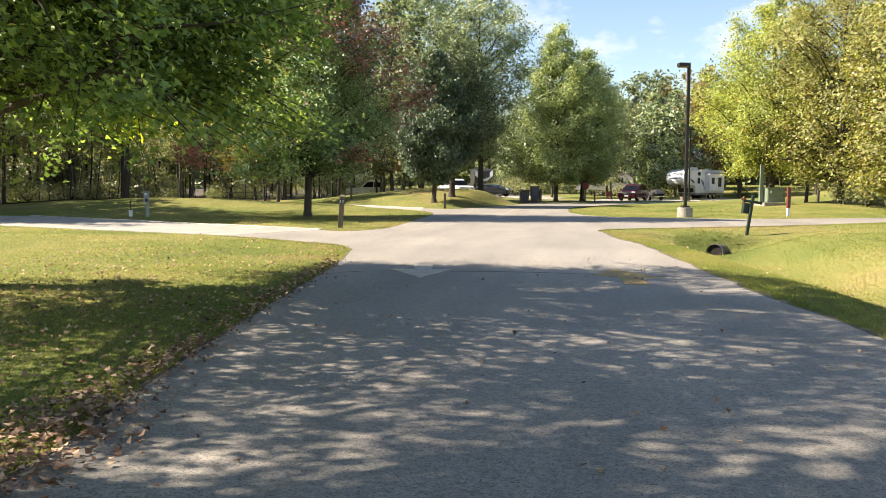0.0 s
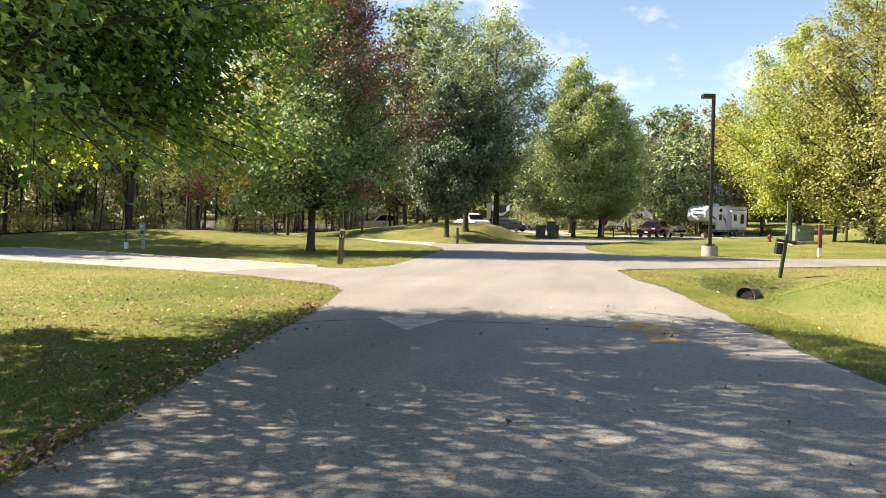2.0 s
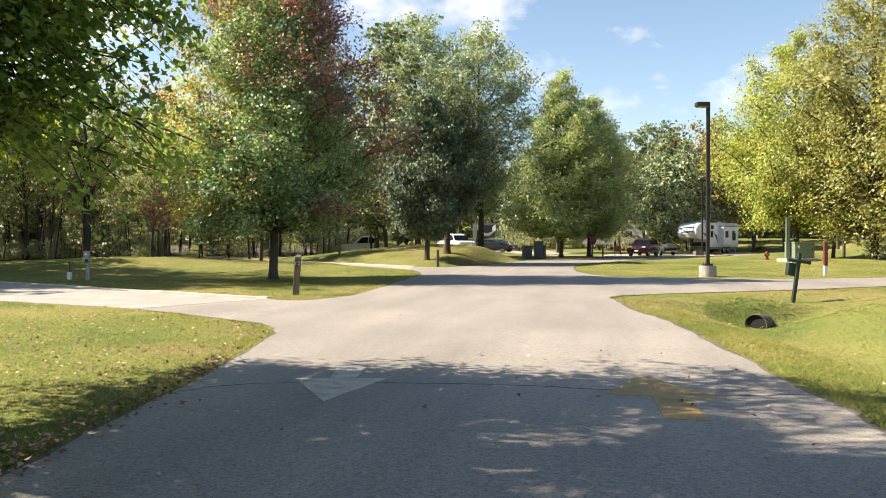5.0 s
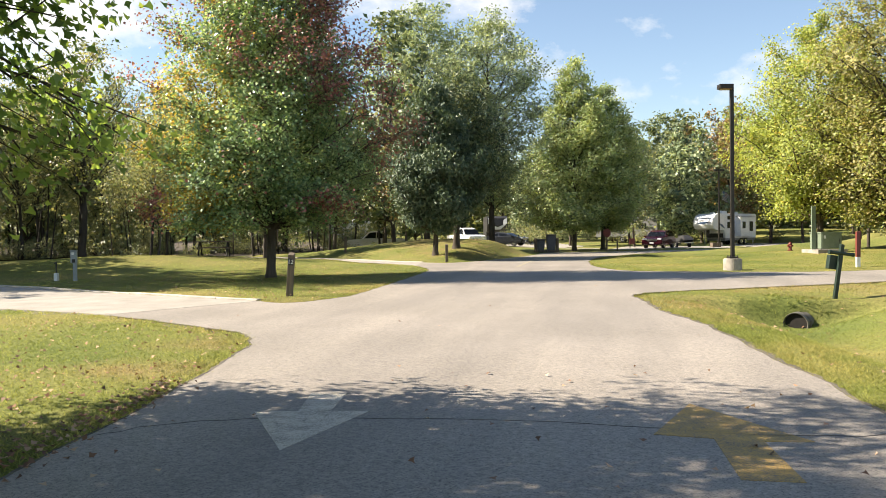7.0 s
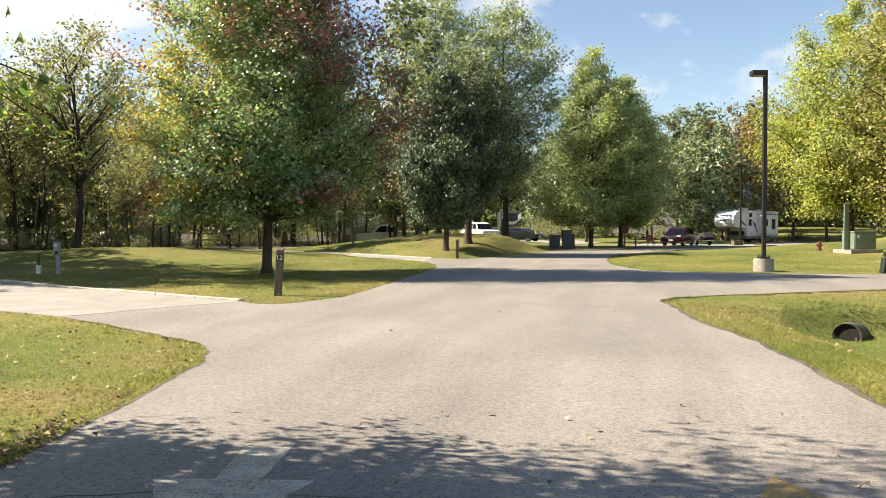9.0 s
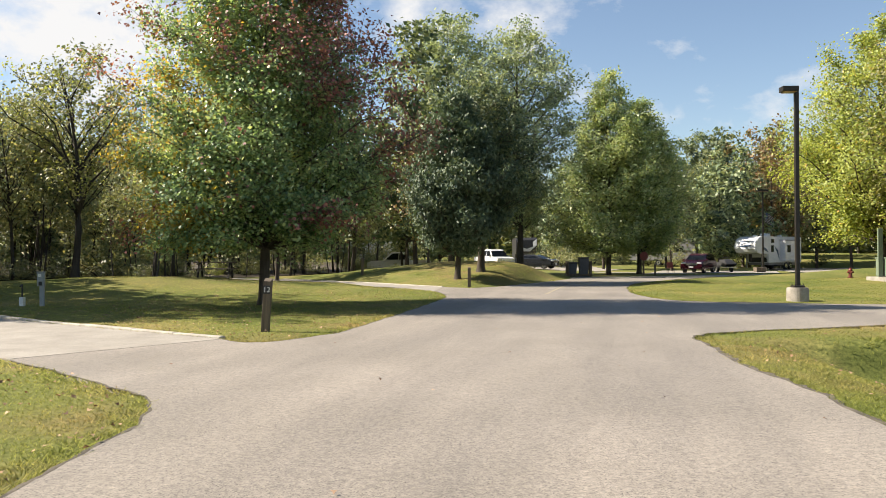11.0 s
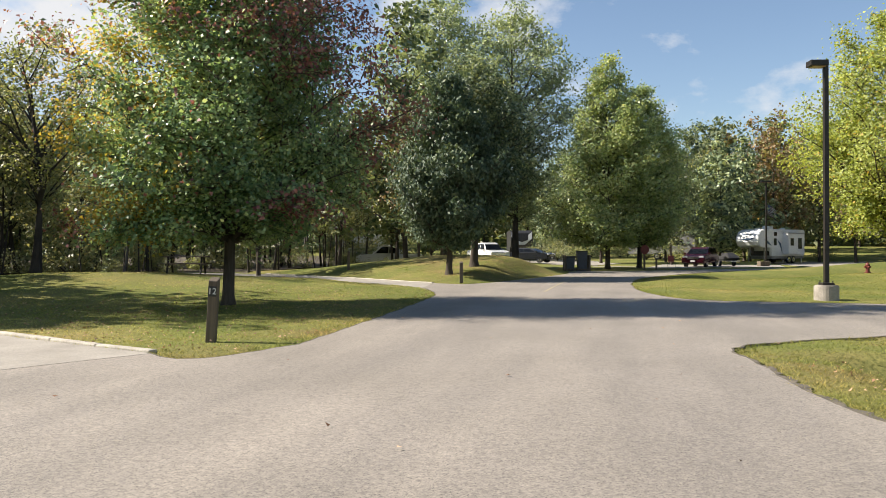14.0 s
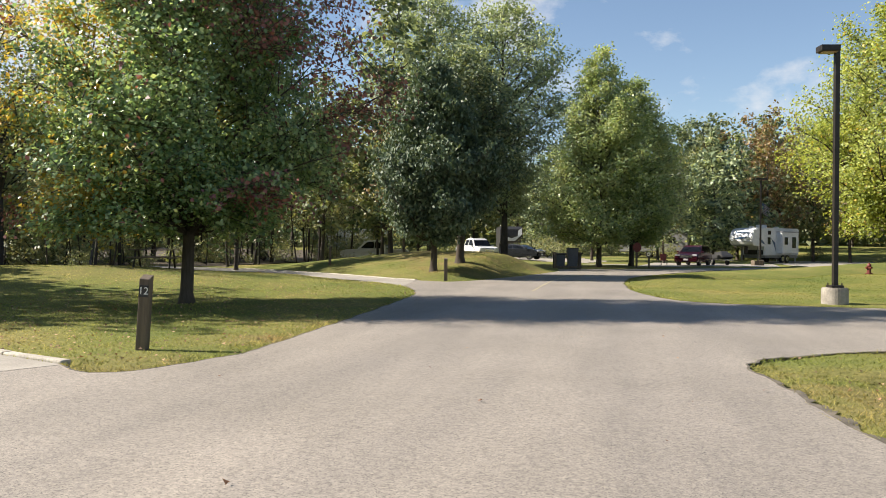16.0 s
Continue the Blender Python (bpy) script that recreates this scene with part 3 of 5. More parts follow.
def tree(name, at, label, height, wide, girth, base, profile, mats, zone, branches, shoots, per, tight, leaf, shape, bark=None, seed=1, shift=(0, 0), rise=0.6, lift=0.1,
         up=0.5, droop=0.0, category="tree", group="", bend=0.25, thick=0.42, boughs=(), twiggy=True):
    """zone(points) gives each leaf's material."""
    rng = np.random.default_rng(seed)
    start, tip = branch_lines(rng, profile, height, base, wide, branches, rise, shift, boughs)
    foot, way, size = twigs(rng, start, tip, shoots, lift)
    s = rng.random((len(foot), per)) ** 0.8
    pts = (foot[:, None] + way[:, None] * (size[:, None] * s)[..., None]).reshape(-1, 3) + rng.normal(size=(len(foot) * per, 3)) * np.array([tight, tight, tight * 0.7])
    pts = pts[pts[:, 2] > base * 0.6]
    out = pts - np.array([shift[0], shift[1], 0.0])
    out[:, 2] = 0
    out /= wide
    v, f = leaves(rng, pts, leaf, shape, up, droop, out * 0.9)
    top = thing(name, at, label, category, group=group)
    trunk = new("trunk", bough_mesh(rng, height, girth, start, tip, bark or BARK, bend, thick, (foot, way, size) if twiggy else None))
    trunk.parent = top
    crown = new("crown", mesh_from("crown", v, f, mats, zone(rng, pts)))
    crown.parent = top
    return top


def one(rng, p):
    return np.zeros(len(p), int)


def salted(share):
    def zone(rng, p):
        return (rng.random(len(p)) < share).astype(int)
    return zone


SPREADING = [(0, 0.7), (0.08, 1.0), (0.35, 1.0), (0.65, 0.85), (0.85, 0.55), (1, 0.15)]
ROUND = [(0, 0.35), (0.15, 0.8), (0.4, 1.0), (0.65, 0.9), (0.85, 0.6), (1, 0.15)]
SPIRE = [(0, 0.55), (0.12, 0.95), (0.3, 1.0), (0.55, 0.8), (0.8, 0.45), (1, 0.06)]
TALL = [(0, 0.25), (0.3, 0.7), (0.6, 1.0), (0.85, 0.8), (1, 0.25)]
EGG = [(0, 0.5), (0.2, 0.95), (0.45, 1.0), (0.7, 0.75), (0.9, 0.4), (1, 0.1)]


def gum_zone(rng, p):
    """Red at the upper tips and down the east side, gold in patches on the west side."""
    n = len(p)
    wave = np.sin(p[:, 0] * 1.7 + 0.4) * np.sin(p[:, 1] * 1.3) + 0.8 * np.sin(p[:, 2] * 1.5 + p[:, 1])
    edge = np.hypot(p[:, 0], p[:, 1]) / (4.5 * np.interp((p[:, 2] - 2.1) / 12.1, *zip(*SPIRE)))
    east = np.where(p[:, 0] > 0, 0.26 * p[:, 0], -0.05 * p[:, 0])
    red = 2.2 * (edge - 0.8) + 0.22 * (p[:, 2] - 8.3) + east - 0.45 + 0.4 * wave + rng.normal(size=n) * 0.3 > 0
    gold = -p[:, 0] - 1.5 - 0.15 * np.abs(p[:, 2] - 6.0) + 1.5 * wave + rng.normal(size=n) * 0.6 > 0.3
    return np.where(red, 2, np.where(gold & (rng.random(n) < 0.85), 1, 0))


def maple_zone(rng, p):
    # leaves on the low bough take the yellow tone of sunlight coming through
    backlit = (np.linalg.norm((p - np.array([1.0, 3.6, 2.95])) / np.array([1.15, 1.1, 0.95]), axis=1) < 1) & (rng.random(len(p)) < 0.85)
    return backlit.astype(int)


# the shade tree by the road, and its neighbours behind
tree("maple_tree", at_land(-7.3, -8.95), "large dark green maple overhanging the road", 12.5, 4.7, 0.27, 2.3, SPREADING, [MAPLE_LEAF, MAPLE_YELLOW_SUNLIT], maple_zone, 96, 17, 42, 0.13, 0.094, "lobed", seed=11, shift=(0.6, -2.2), rise=0.5, lift=-0.25, thick=0.26,
     boughs=[((2.6, 2.8, 3.5), (1.5, 0.7, 0.8), 11), ((3.4, 3.1, 4.4), (0.55, 0.4, 1.0), 10), ((2.4, 3.6, 3.5), (0.4, 0.35, 0.3), 4), ((2.7, 3.5, 2.5), (0.5, 0.4, 0.3), 4), ((1.05, 3.5, 2.95), (0.6, 0.4, 0.4), 7)])
tree("maple_tree", at_land(-8.6, -18.1), "large green maple shading the road", 14, 5.6, 0.25, 4.6, TALL, [MAPLE_LEAF, MAPLE_YELLOW_SUNLIT], salted(0.03), 94, 14, 37, 0.2, 0.16, "kite", seed=12, shift=(1.5, 0.4), rise=0.35, lift=0.0)
tree("maple_tree", at_land(-9.5, -27.5), "large green maple shading the road", 13, 5.2, 0.25, 3.0, ROUND, [MAPLE_LEAF, MAPLE_YELLOW_SUNLIT], salted(0.03), 60, 11, 24, 0.2, 0.2, "kite", seed=13, rise=0.4)
# the gum on the first island
tree("sweetgum_tree", at_land(-10.95, 15.6), "sweetgum turning green, gold and dark red", 14.4, 4.2, 0.165, 1.9, SPIRE, [OAK_GREEN, OAK_YELLOW, OAK_RED], gum_zone, 160, 20, 40, 0.2, 0.112, "oval", seed=23, rise=0.6, lift=0.1, thick=0.2,
     boughs=[((-3.0, -1.2, 2.2), (0.5, 0.5, 0.2), 3), ((-1.8, -2.4, 1.9), (0.5, 0.4, 0.2), 4), ((2.6, -1.4, 2.6), (0.4, 0.4, 0.2), 3)])
# evergreens on the mound
tree("cedar_tree", at_land(-8.9, 34.6), "dense dark blue-green juniper on the mound", 9.8, 2.9, 0.16, 1.4, [(0, 0.4), (0.15, 0.85), (0.35, 1.0), (0.6, 0.75), (0.85, 0.34), (1, 0.05)], [CEDAR], one, 140, 14, 32, 0.2, 0.18, "spray", seed=31, rise=0.8, lift=0.5, droop=-0.5, up=0.1)
tree("oak_tree", at_land(-8.2, 37.6), "dark green tree behind the juniper on the mound", 10.5, 3.3, 0.22, 2.6, ROUND, [CEDAR, WOOD_A], salted(0.4), 80, 14, 30, 0.28, 0.18, "kite", seed=32)
# tall airy trees behind
tree("willow_oak_tree", at_land(-14.5, 58), "tall airy silver-green tree", 21.5, 5.2, 0.3, 4.0, TALL, [WILLOW], one, 70, 14, 25, 0.42, 0.26, "kite", seed=41, droop=0.3, rise=0.7)
tree("willow_oak_tree", at_land(-9.0, 59.5), "tall airy silver-green tree", 20.5, 5.2, 0.3, 4.0, TALL, [WILLOW], one, 66, 14, 25, 0.42, 0.26, "kite", seed=42, droop=0.3, rise=0.7)
# paired trees by the bend
tree("birch_tree", at_land(-1.75, 57.3), "fresh green conical tree by the bend", 15.8, 4.2, 0.2, 1.8, SPIRE, [BIRCH, LIME], salted(0.08), 95, 14, 36, 0.34, 0.185, "oval", seed=51, rise=0.7, lift=0.2)
tree("birch_tree", at_land(0.6, 60.5), "fresh green conical tree by the bend", 14.2, 4.0, 0.2, 1.8, SPIRE, [BIRCH, LIME], salted(0.08), 90, 14, 36, 0.34, 0.185, "oval", seed=52, rise=0.7, lift=0.2)
# yellow trees beyond the side road
tree("ash_tree", at_land(13.8, 42.3), "bright yellow-green ash tree on the lawn", 14.2, 5.5, 0.22, 2.2, EGG, [LIME, OAK_YELLOW], salted(0.04), 105, 14, 42, 0.28, 0.15, "oval", seed=61, rise=0.8, lift=0.25)
tree("ash_tree", at_land(16.9, 37.2), "tan and yellow tree on the lawn", 17.0, 5.3, 0.25, 1.4, EGG, [BROWN_YELLOW, LIME], salted(0.25), 110, 14, 38, 0.3, 0.155, "oval", seed=62, rise=0.7, lift=0.1)
tree("ash_tree", at_land(20.0, 30.6), "tan and yellow tree on the lawn", 16.0, 5.6, 0.25, 0.8, EGG, [BROWN_YELLOW, LIME], salted(0.2), 100, 14, 32, 0.32, 0.19, "oval", seed=63, rise=0.7, lift=0.1)
# the old forked tree at the corner of the wood
tree("forked_tree", at_land(-26.2, 26.6), "dark forked half-bare tree at the wood's edge", 11.2, 4.0, 0.19, 3.6, TALL, [WOOD_B, LIME], salted(0.25), 20, 12, 22, 0.3, 0.15, "kite", bark=DARK_SHADED_BARK, seed=64, rise=0.95, lift=0.4, thick=0.55, bend=0.6)


# ---- woodland ----
def wood_tree(seed, label, height, wide, mats, zone, profile, base, leaf=0.48, branches=32, per=10, shape="kite", bark=None, girth=0.17, rise=0.9):
    return tree("woodland_tree", (0, 0, -60), label, height, wide, girth, base, profile, mats, zone, branches, 8, per, 0.42, leaf, shape, bark=bark, seed=seed, bend=0.5, rise=rise, lift=0.2, twiggy=False)


WOODS = [
    wood_tree(71, "dark green woodland tree with a bare lower trunk", 15.0, 3.9, [WOOD_A, WOOD_B], salted(0.25), TALL, 2.6),
    wood_tree(72, "olive woodland tree with a bare lower trunk", 16.0, 4.1, [WOOD_B, WOOD_A], salted(0.3), ROUND, 3.4),
    wood_tree(73, "thin half-bare woodland tree with olive leaves", 14.5, 3.6, [WOOD_B, WILLOW], salted(0.4), TALL, 5.0, 0.27, 28, 12, bark=DARK_SHADED_BARK, girth=0.14, rise=1.3),
    wood_tree(74, "rust-brown woodland tree at the skyline", 16.5, 4.2, [WOOD_C, WOOD_B], salted(0.35), ROUND, 3.0),
    wood_tree(75, "tall deep green woodland tree", 18.5, 4.3, [WOOD_A, CEDAR], salted(0.35), EGG, 2.0, 0.48, 40, 11),
    wood_tree(76, "grey-green pine with layered boughs", 13.5, 3.5, [WILLOW, CEDAR], salted(0.35), SPIRE, 1.2, 0.46, 44, 11, "spray", rise=0.3),
    wood_tree(77, "woodland tree with a shade-darkened trunk and dull green leaves", 15.0, 3.8, [WOOD_A, WOOD_B], salted(0.35), ROUND, 4.6, 0.29, 32, 13, bark=DARK_SHADED_BARK, girth=0.16),
    wood_tree(78, "slender bare-stemmed young woodland tree", 8.5, 1.5, [WOOD_B, WOOD_A], salted(0.4), TALL, 3.6, 0.22, 12, 8, bark=DARK_SHADED_BARK, girth=0.055),
]


def scatter(area, count, gap, seed):
    """Random places in a polygon, kept apart and off the paving."""
    rng, got = random.Random(seed), []
    xs, ys = [p[0] for p in area], [p[1] for p in area]
    tries = 0
    while len(got) < count and tries < count * 60:
        tries += 1
        x, y = rng.uniform(min(xs), max(xs)), rng.uniform(min(ys), max(ys))
        inside = False
        for (ax, ay), (bx, by) in zip(area, area[1:] + area[:1]):
            if (ay > y) != (by > y) and x < (bx - ax) * (y - ay) / (by - ay) + ax:
                inside = not inside
        if inside and all(math.hypot(x - a, y - b) > gap for a, b in got):
            got.append((x, y))
    return [(x, y) for (x, y), d in zip(got, paved_distance(*np.array(got).T)) if d > 1.2]


def plant(kinds, places, seed, lo=0.8, hi=1.2, sunk=0.05):
    rng = random.Random(seed)
    for x, y in places:
        k = rng.uniform(lo, hi)
        copy_thing(rng.choice(kinds), Matrix.Translation(at_land(x, y, -sunk)) @ pose(0, 0, 0, rng.uniform(-3, 3), rng.uniform(-3, 3), rng.uniform(0, 360)) @ Matrix.Diagonal((k, k, k * rng.uniform(0.92, 1.1), 1)))


LEFT_WOOD = [(-34, 20), (-27, 27.5), (-25, 33), (-25, 46.5), (-20, 55), (-17, 66), (-30, 84), (-62, 60), (-56, 18)]
WOOD_EDGE = [(-37, 17), (-27, 28), (-25.2, 33), (-25.2, 46.5), (-20, 55), (-23, 62), (-31, 48), (-33, 32), (-42, 20)]
LITTER_AREA = [(-36, 15), (-26.5, 27.5), (-25, 33), (-25, 47), (-19, 56), (-17, 68), (-24, 100), (-120, 130), (-120, 0), (-44, 3)]
FAR_WOOD = [(-40, 84), (-16, 99), (-4, 97), (6, 104), (13, 98), (26, 99), (44, 84), (70, 120), (10, 150), (-60, 130)]
RIGHT_WOOD = [(27, 60), (34, 46), (46, 44), (60, 70), (60, 100), (34, 86)]
plant([WOODS[6], WOODS[6], WOODS[2], WOODS[2], WOODS[2]], scatter(LEFT_WOOD, 80, 2.3, 5), 5, 0.62, 0.86)
plant([WOODS[4], WOODS[0]], scatter([(-46, 30), (-40, 50), (-36, 70), (-50, 76), (-66, 50), (-62, 26)], 22, 4.0, 35), 35, 0.7, 0.95)
plant([WOODS[7]], scatter(WOOD_EDGE, 46, 0.9, 25), 25, 0.5, 1.2)
plant([WOODS[0], WOODS[1], WOODS[4]], scatter([(-46, 6), (-33, 5), (-30, 9), (-31, 17), (-34, 21), (-46, 22)], 14, 2.6, 15), 15, 0.7, 0.9)
plant([WOODS[0], WOODS[4], WOODS[4], WOODS[5], WOODS[1]], scatter(FAR_WOOD, 42, 4.8, 6), 6, 0.85, 1.1)
plant([WOODS[1], WOODS[3], WOODS[0]], scatter(RIGHT_WOOD, 16, 5, 7), 7, 0.8, 1.0)
for x, y, kind, k in ((-29.5, 10.8, 4, 1.0), (-29, 14.6, 1, 1.0), (-33, 7.5, 4, 1.0), (-17, 53.5, 1, 0.8), (-19.5, 47.8, 0, 0.8), (-13.8, 47.5, 3, 0.55), (-15.4, 50.0, 4, 1.05),
                      (-22, 40.5, 0, 0.8), (3.8, 76.5, 0, 0.7), (9.0, 84.0, 5, 0.95), (12.0, 88.5, 5, 1.0), (13.6, 96, 3, 1.0), (17.5, 97, 3, 1.05), (9.5, 98, 4, 0.95), (3.5, 82, 0, 0.8), (-3, 80, 4, 0.9),
                      (6.5, 93, 4, 0.85), (15.6, 92, 3, 0.9), (20.5, 93, 0, 1.0), (23.5, 90, 3, 0.95), (11, 101, 1, 1.05), (24, 70, 1, 0.8), (20.0, 54, 0, 0.7), (17.2, 46.5, 1, 0.75), (-18.6, 58.5, 0, 0.7), (-16.2, 61.0, 4, 0.7)):
    copy_thing(WOODS[kind], Matrix.Translation(at_land(x, y, -0.05)) @ pose(0, 0, 0, 0, 0, x * 37) @ Matrix.Diagonal((k, k, k, 1)))


def shrub(seed, label, mats, share, height=1.7, wide=1.5):
    return tree("shrub", (0, 0, -60), label, height, wide, 0.03, 0.15, ROUND, mats, salted(share), 16, 5, 11, 0.16, 0.145, "kite", bark=DARK_SHADED_BARK, seed=seed, rise=1.0, lift=0.3, category="shrub", twiggy=False)


SHRUBS = [shrub(81, "olive undergrowth bush at the wood's edge", [WOOD_B, WOOD_A], 0.4), shrub(82, "green undergrowth bush at the wood's edge", [WOOD_A, WOOD_B], 0.3, 2.3),
          shrub(83, "yellowing bush at the wood's edge", [LIME, WOOD_B], 0.5, 1.6)]
plant(SHRUBS[:2] * 3 + SHRUBS[2:], scatter([(-36, 20), (-27.5, 28), (-25.5, 33), (-25, 47), (-18, 62), (-24, 66), (-36, 48), (-40, 22)], 40, 1.4, 8), 8, 0.45, 0.8)
plant(SHRUBS[:2], scatter([(-36, 24), (-30, 34), (-30, 48), (-24, 66), (-34, 80), (-58, 58), (-54, 24)], 34, 2.6, 18), 18, 1.0, 1.7)
plant(SHRUBS[:2], scatter([(-14, 84), (-2, 84), (12, 92), (26, 92), (40, 80), (44, 88), (10, 104), (-24, 94)], 34, 2.0, 9), 9, 0.9, 1.5)
plant(SHRUBS[:2], [(-20.6, 66.4), (-22.3, 67.6), (-24.2, 69.0), (-23.4, 70.5), (-18.8, 68.2), (-26.0, 72.0)], 11, 1.2, 1.6)
plant([SHRUBS[2], SHRUBS[0]], [(17.6, 34.2), (18.8, 32.4), (20.2, 30.2), (21.5, 28.6), (22.8, 27.4), (19.6, 33.6), (23.5, 30), (16.9, 36.6)], 10, 0.8, 1.2)
for kind in WOODS + SHRUBS:
    for o in (*kind.children_recursive, kind):
        bpy.data.objects.remove(o)
# a slender red sapling by the picnic table
tree("sapling", at_land(-22.6, 28.0), "slender red-leaved sapling by the wood", 3.6, 0.95, 0.05, 1.9, EGG, [PINK_LEAF, OAK_RED], salted(0.25), 16, 6, 16, 0.08, 0.11, "kite", bark=GREY_BARK, seed=91)


# the dark tones carry the shade of a denser canopy
SHADED_LITTER = surface("shaded_leaf_litter", (0.035, 0.027, 0.019), (0.10, 0.075, 0.05), 1.2, 0.95, bump=0.9, fine=14)


def woodland_floor():
    """Leaf litter that follows the land under the trees, coloured dark for canopy shade."""
    v, f, known = [], [], {}
    for i in range(-60, -8):
        for j in range(0, 66):
            quad = [(a, e) for a, e in ((i, j), (i + 1, j), (i + 1, j + 1), (i, j + 1))]
            cx, cy, inside = 2 * i + 1 + 0.8 * math.sin(j * 0.9), 2 * j + 1, False
            for (ax, ay), (bx, by) in zip(LITTER_AREA, LITTER_AREA[1:] + LITTER_AREA[:1]):
                if (ay > cy) != (by > cy) and cx < (bx - ax) * (cy - ay) / (by - ay) + ax:
                    inside = not inside
            if inside:
                for a, e in quad:
                    if (a, e) not in known:
                        known[a, e] = len(v)
                        v.append((2 * a + 0.8 * math.sin(e * 0.9), 2 * e))
                f.append([known[q] for q in quad])
    v = np.array(v, float)
    ok = paved_distance(v[:, 0], v[:, 1]) > 1.0
    z = land(v[:, 0], v[:, 1]) + np.where(ok, 0.06, -0.15)
    tagged(new("ground_litter", mesh_from("ground_litter", np.c_[v, z], f, [SHADED_LITTER], smooth=True)), "leaf litter under the woodland trees, canopy shade in its dark colour", "woodland floor", kind="structure")


woodland_floor()


def far_woods():
    """The wooded skyline behind everything."""
    rng = np.random.default_rng(5)
    n = 42000
    a = rng.uniform(-1.15, 1.0, n)
    r = rng.uniform(135, 175, n)
    x, y = r * np.sin(a), r * np.cos(a) - 5
    top = 15 + 3.5 * np.sin(a * 23) + 2.5 * np.sin(a * 61 + 1) + 1.5 * np.sin(a * 140)
    z = top * rng.random(n) ** 0.8
    v, f = leaves(rng, np.stack([x, y, z], 1), 1.7, "kite", 0.3)
    ob = new("far_woods", mesh_from("far_woods", v, f, [WOOD_A, WOOD_B], (rng.random(n) < 0.25).astype(int)))
    tagged(ob, "distant dark green wooded skyline", "woods", kind="stuff")


far_woods()


# ---- kerbs and road markings ----
KERB_CONCRETE = surface("pale_kerb_concrete", (0.30, 0.275, 0.235), (0.50, 0.465, 0.40), 2.5, 0.9, bump=0.4, fine=30)


def kerb(line, wide, label):
    top = thing("kerb", (0, 0, 0), label, "kerb")
    for k, ((ax, ay), (bx, by)) in enumerate(zip(line, line[1:])):
        a, b = Vector((ax, ay, 0)), Vector((bx, by, 0))
        d = (b - a).normalized()
        m = Matrix.Translation((a + b) / 2) @ Matrix.Rotation(math.atan2(d.y, d.x), 4, "Z")
        part("kerb_block", add_box(bmesh.new(), ((b - a).length - 0.015, wide, 0.22), (0, 0, -0.015), 0.022, None), KERB_CONCRETE, top).matrix_local = m @ Matrix.Translation((0, 0, -0.03 + 0.006 * (k % 3)))
    return top


kerb([(-7.12, 5.93), (-8.4, 6.42), (-9.7, 7.0), (-11.55, 7.82), (-13.45, 8.68), (-15.0, 9.5), (-16.6, 10.35), (-18.5, 11.2), (-20.4, 12.0), (-22.3, 12.85)], 0.15, "low weathered concrete kerb along the driveway")
kerb([(-8.95, 31.45), (-10.6, 32.75), (-12.9, 35.0), (-15.3, 37.35), (-19, 40.4), (-23, 43.75)], 0.15, "low weathered concrete kerb along the driveway")


def worn_paint(name, c):
    m, n, l, b = material(name, 0.8)
    wear = noise_tex(n, l, 75, 4, 0.75)
    streak = noise_tex(n, l, 5, 4, 0.6)
    r = ramp(n, [(0.38, (0.12, 0.11, 0.095)), (0.55, c)])
    mixf = n.new("ShaderNodeMath")
    mixf.operation = "ADD"
    half = n.new("ShaderNodeMath")
    half.operation, half.inputs[1].default_value = "MULTIPLY", 0.72
    l.new(wear.outputs["Fac"], half.inputs[0])
    half2 = n.new("ShaderNodeMath")
    half2.operation, half2.inputs[1].default_value = "MULTIPLY", 0.28
    l.new(streak.outputs["Fac"], half2.inputs[0])
    l.new(half.outputs[0], mixf.inputs[0])
    l.new(half2.outputs[0], mixf.inputs[1])
    l.new(mixf.outputs[0], r.inputs["Fac"])
    l.new(r.outputs["Color"], b.inputs["Base Color"])
    bumped(n, l, b, wear.outputs["Fac"], 0.4, 0.005)
    return m


WHITE_LINE = worn_paint("worn_white_line_paint", (0.50, 0.455, 0.375))
YELLOW_LINE = worn_paint("worn_yellow_line_paint", (0.44, 0.275, 0.08))


PALE_LINE = worn_paint("worn_pale_yellow_line_paint", (0.48, 0.41, 0.26))


def marking(name, outline, mat, label):
    ob = part(name, prism(outline, 0.028, 0.034), mat)
    return tagged(ob, label, "road marking", kind="structure")


marking("marking_white_arrow", [(-1.47, -6.5), (-1.21, -5.21), (-1.53, -5.26), (-1.64, -4.48), (-1.97, -4.53), (-1.80, -5.30), (-2.16, -5.38)], WHITE_LINE, "faded white arrow painted on the asphalt")
marking("marking_yellow_arrow", [(1.42, -4.55), (1.06, -5.68), (1.47, -5.74), (1.50, -6.72), (1.86, -6.72), (1.80, -5.78), (2.14, -5.74)], YELLOW_LINE, "faded yellow arrow painted on the asphalt")
LINE = softened([(-3.12, 24.4), (-3.16, 30.4), (-3.06, 34.6), (-2.7, 38.8), (-2.1, 43)], 6, 0.0)
marking("marking_centre_line", [(x - 0.035, y) for x, y in LINE] + [(x + 0.035, y) for x, y in LINE[::-1]], PALE_LINE, "thin worn yellow centre line")


TAR = surface("crack_sealant", (0.09, 0.082, 0.074), (0.16, 0.145, 0.13), 9, 0.8)
CRACK = softened([(-3.0, -6.3), (-2.45, -5.75), (-1.12, -5.47), (0.61, -5.41), (1.9, -5.6), (2.9, -5.4)], 6, 0.03)
marking("marking_crack", [(x, y - 0.004) for x, y in CRACK] + [(x, y + 0.004) for x, y in CRACK[::-1]], TAR, "thin dark crack across the asphalt")


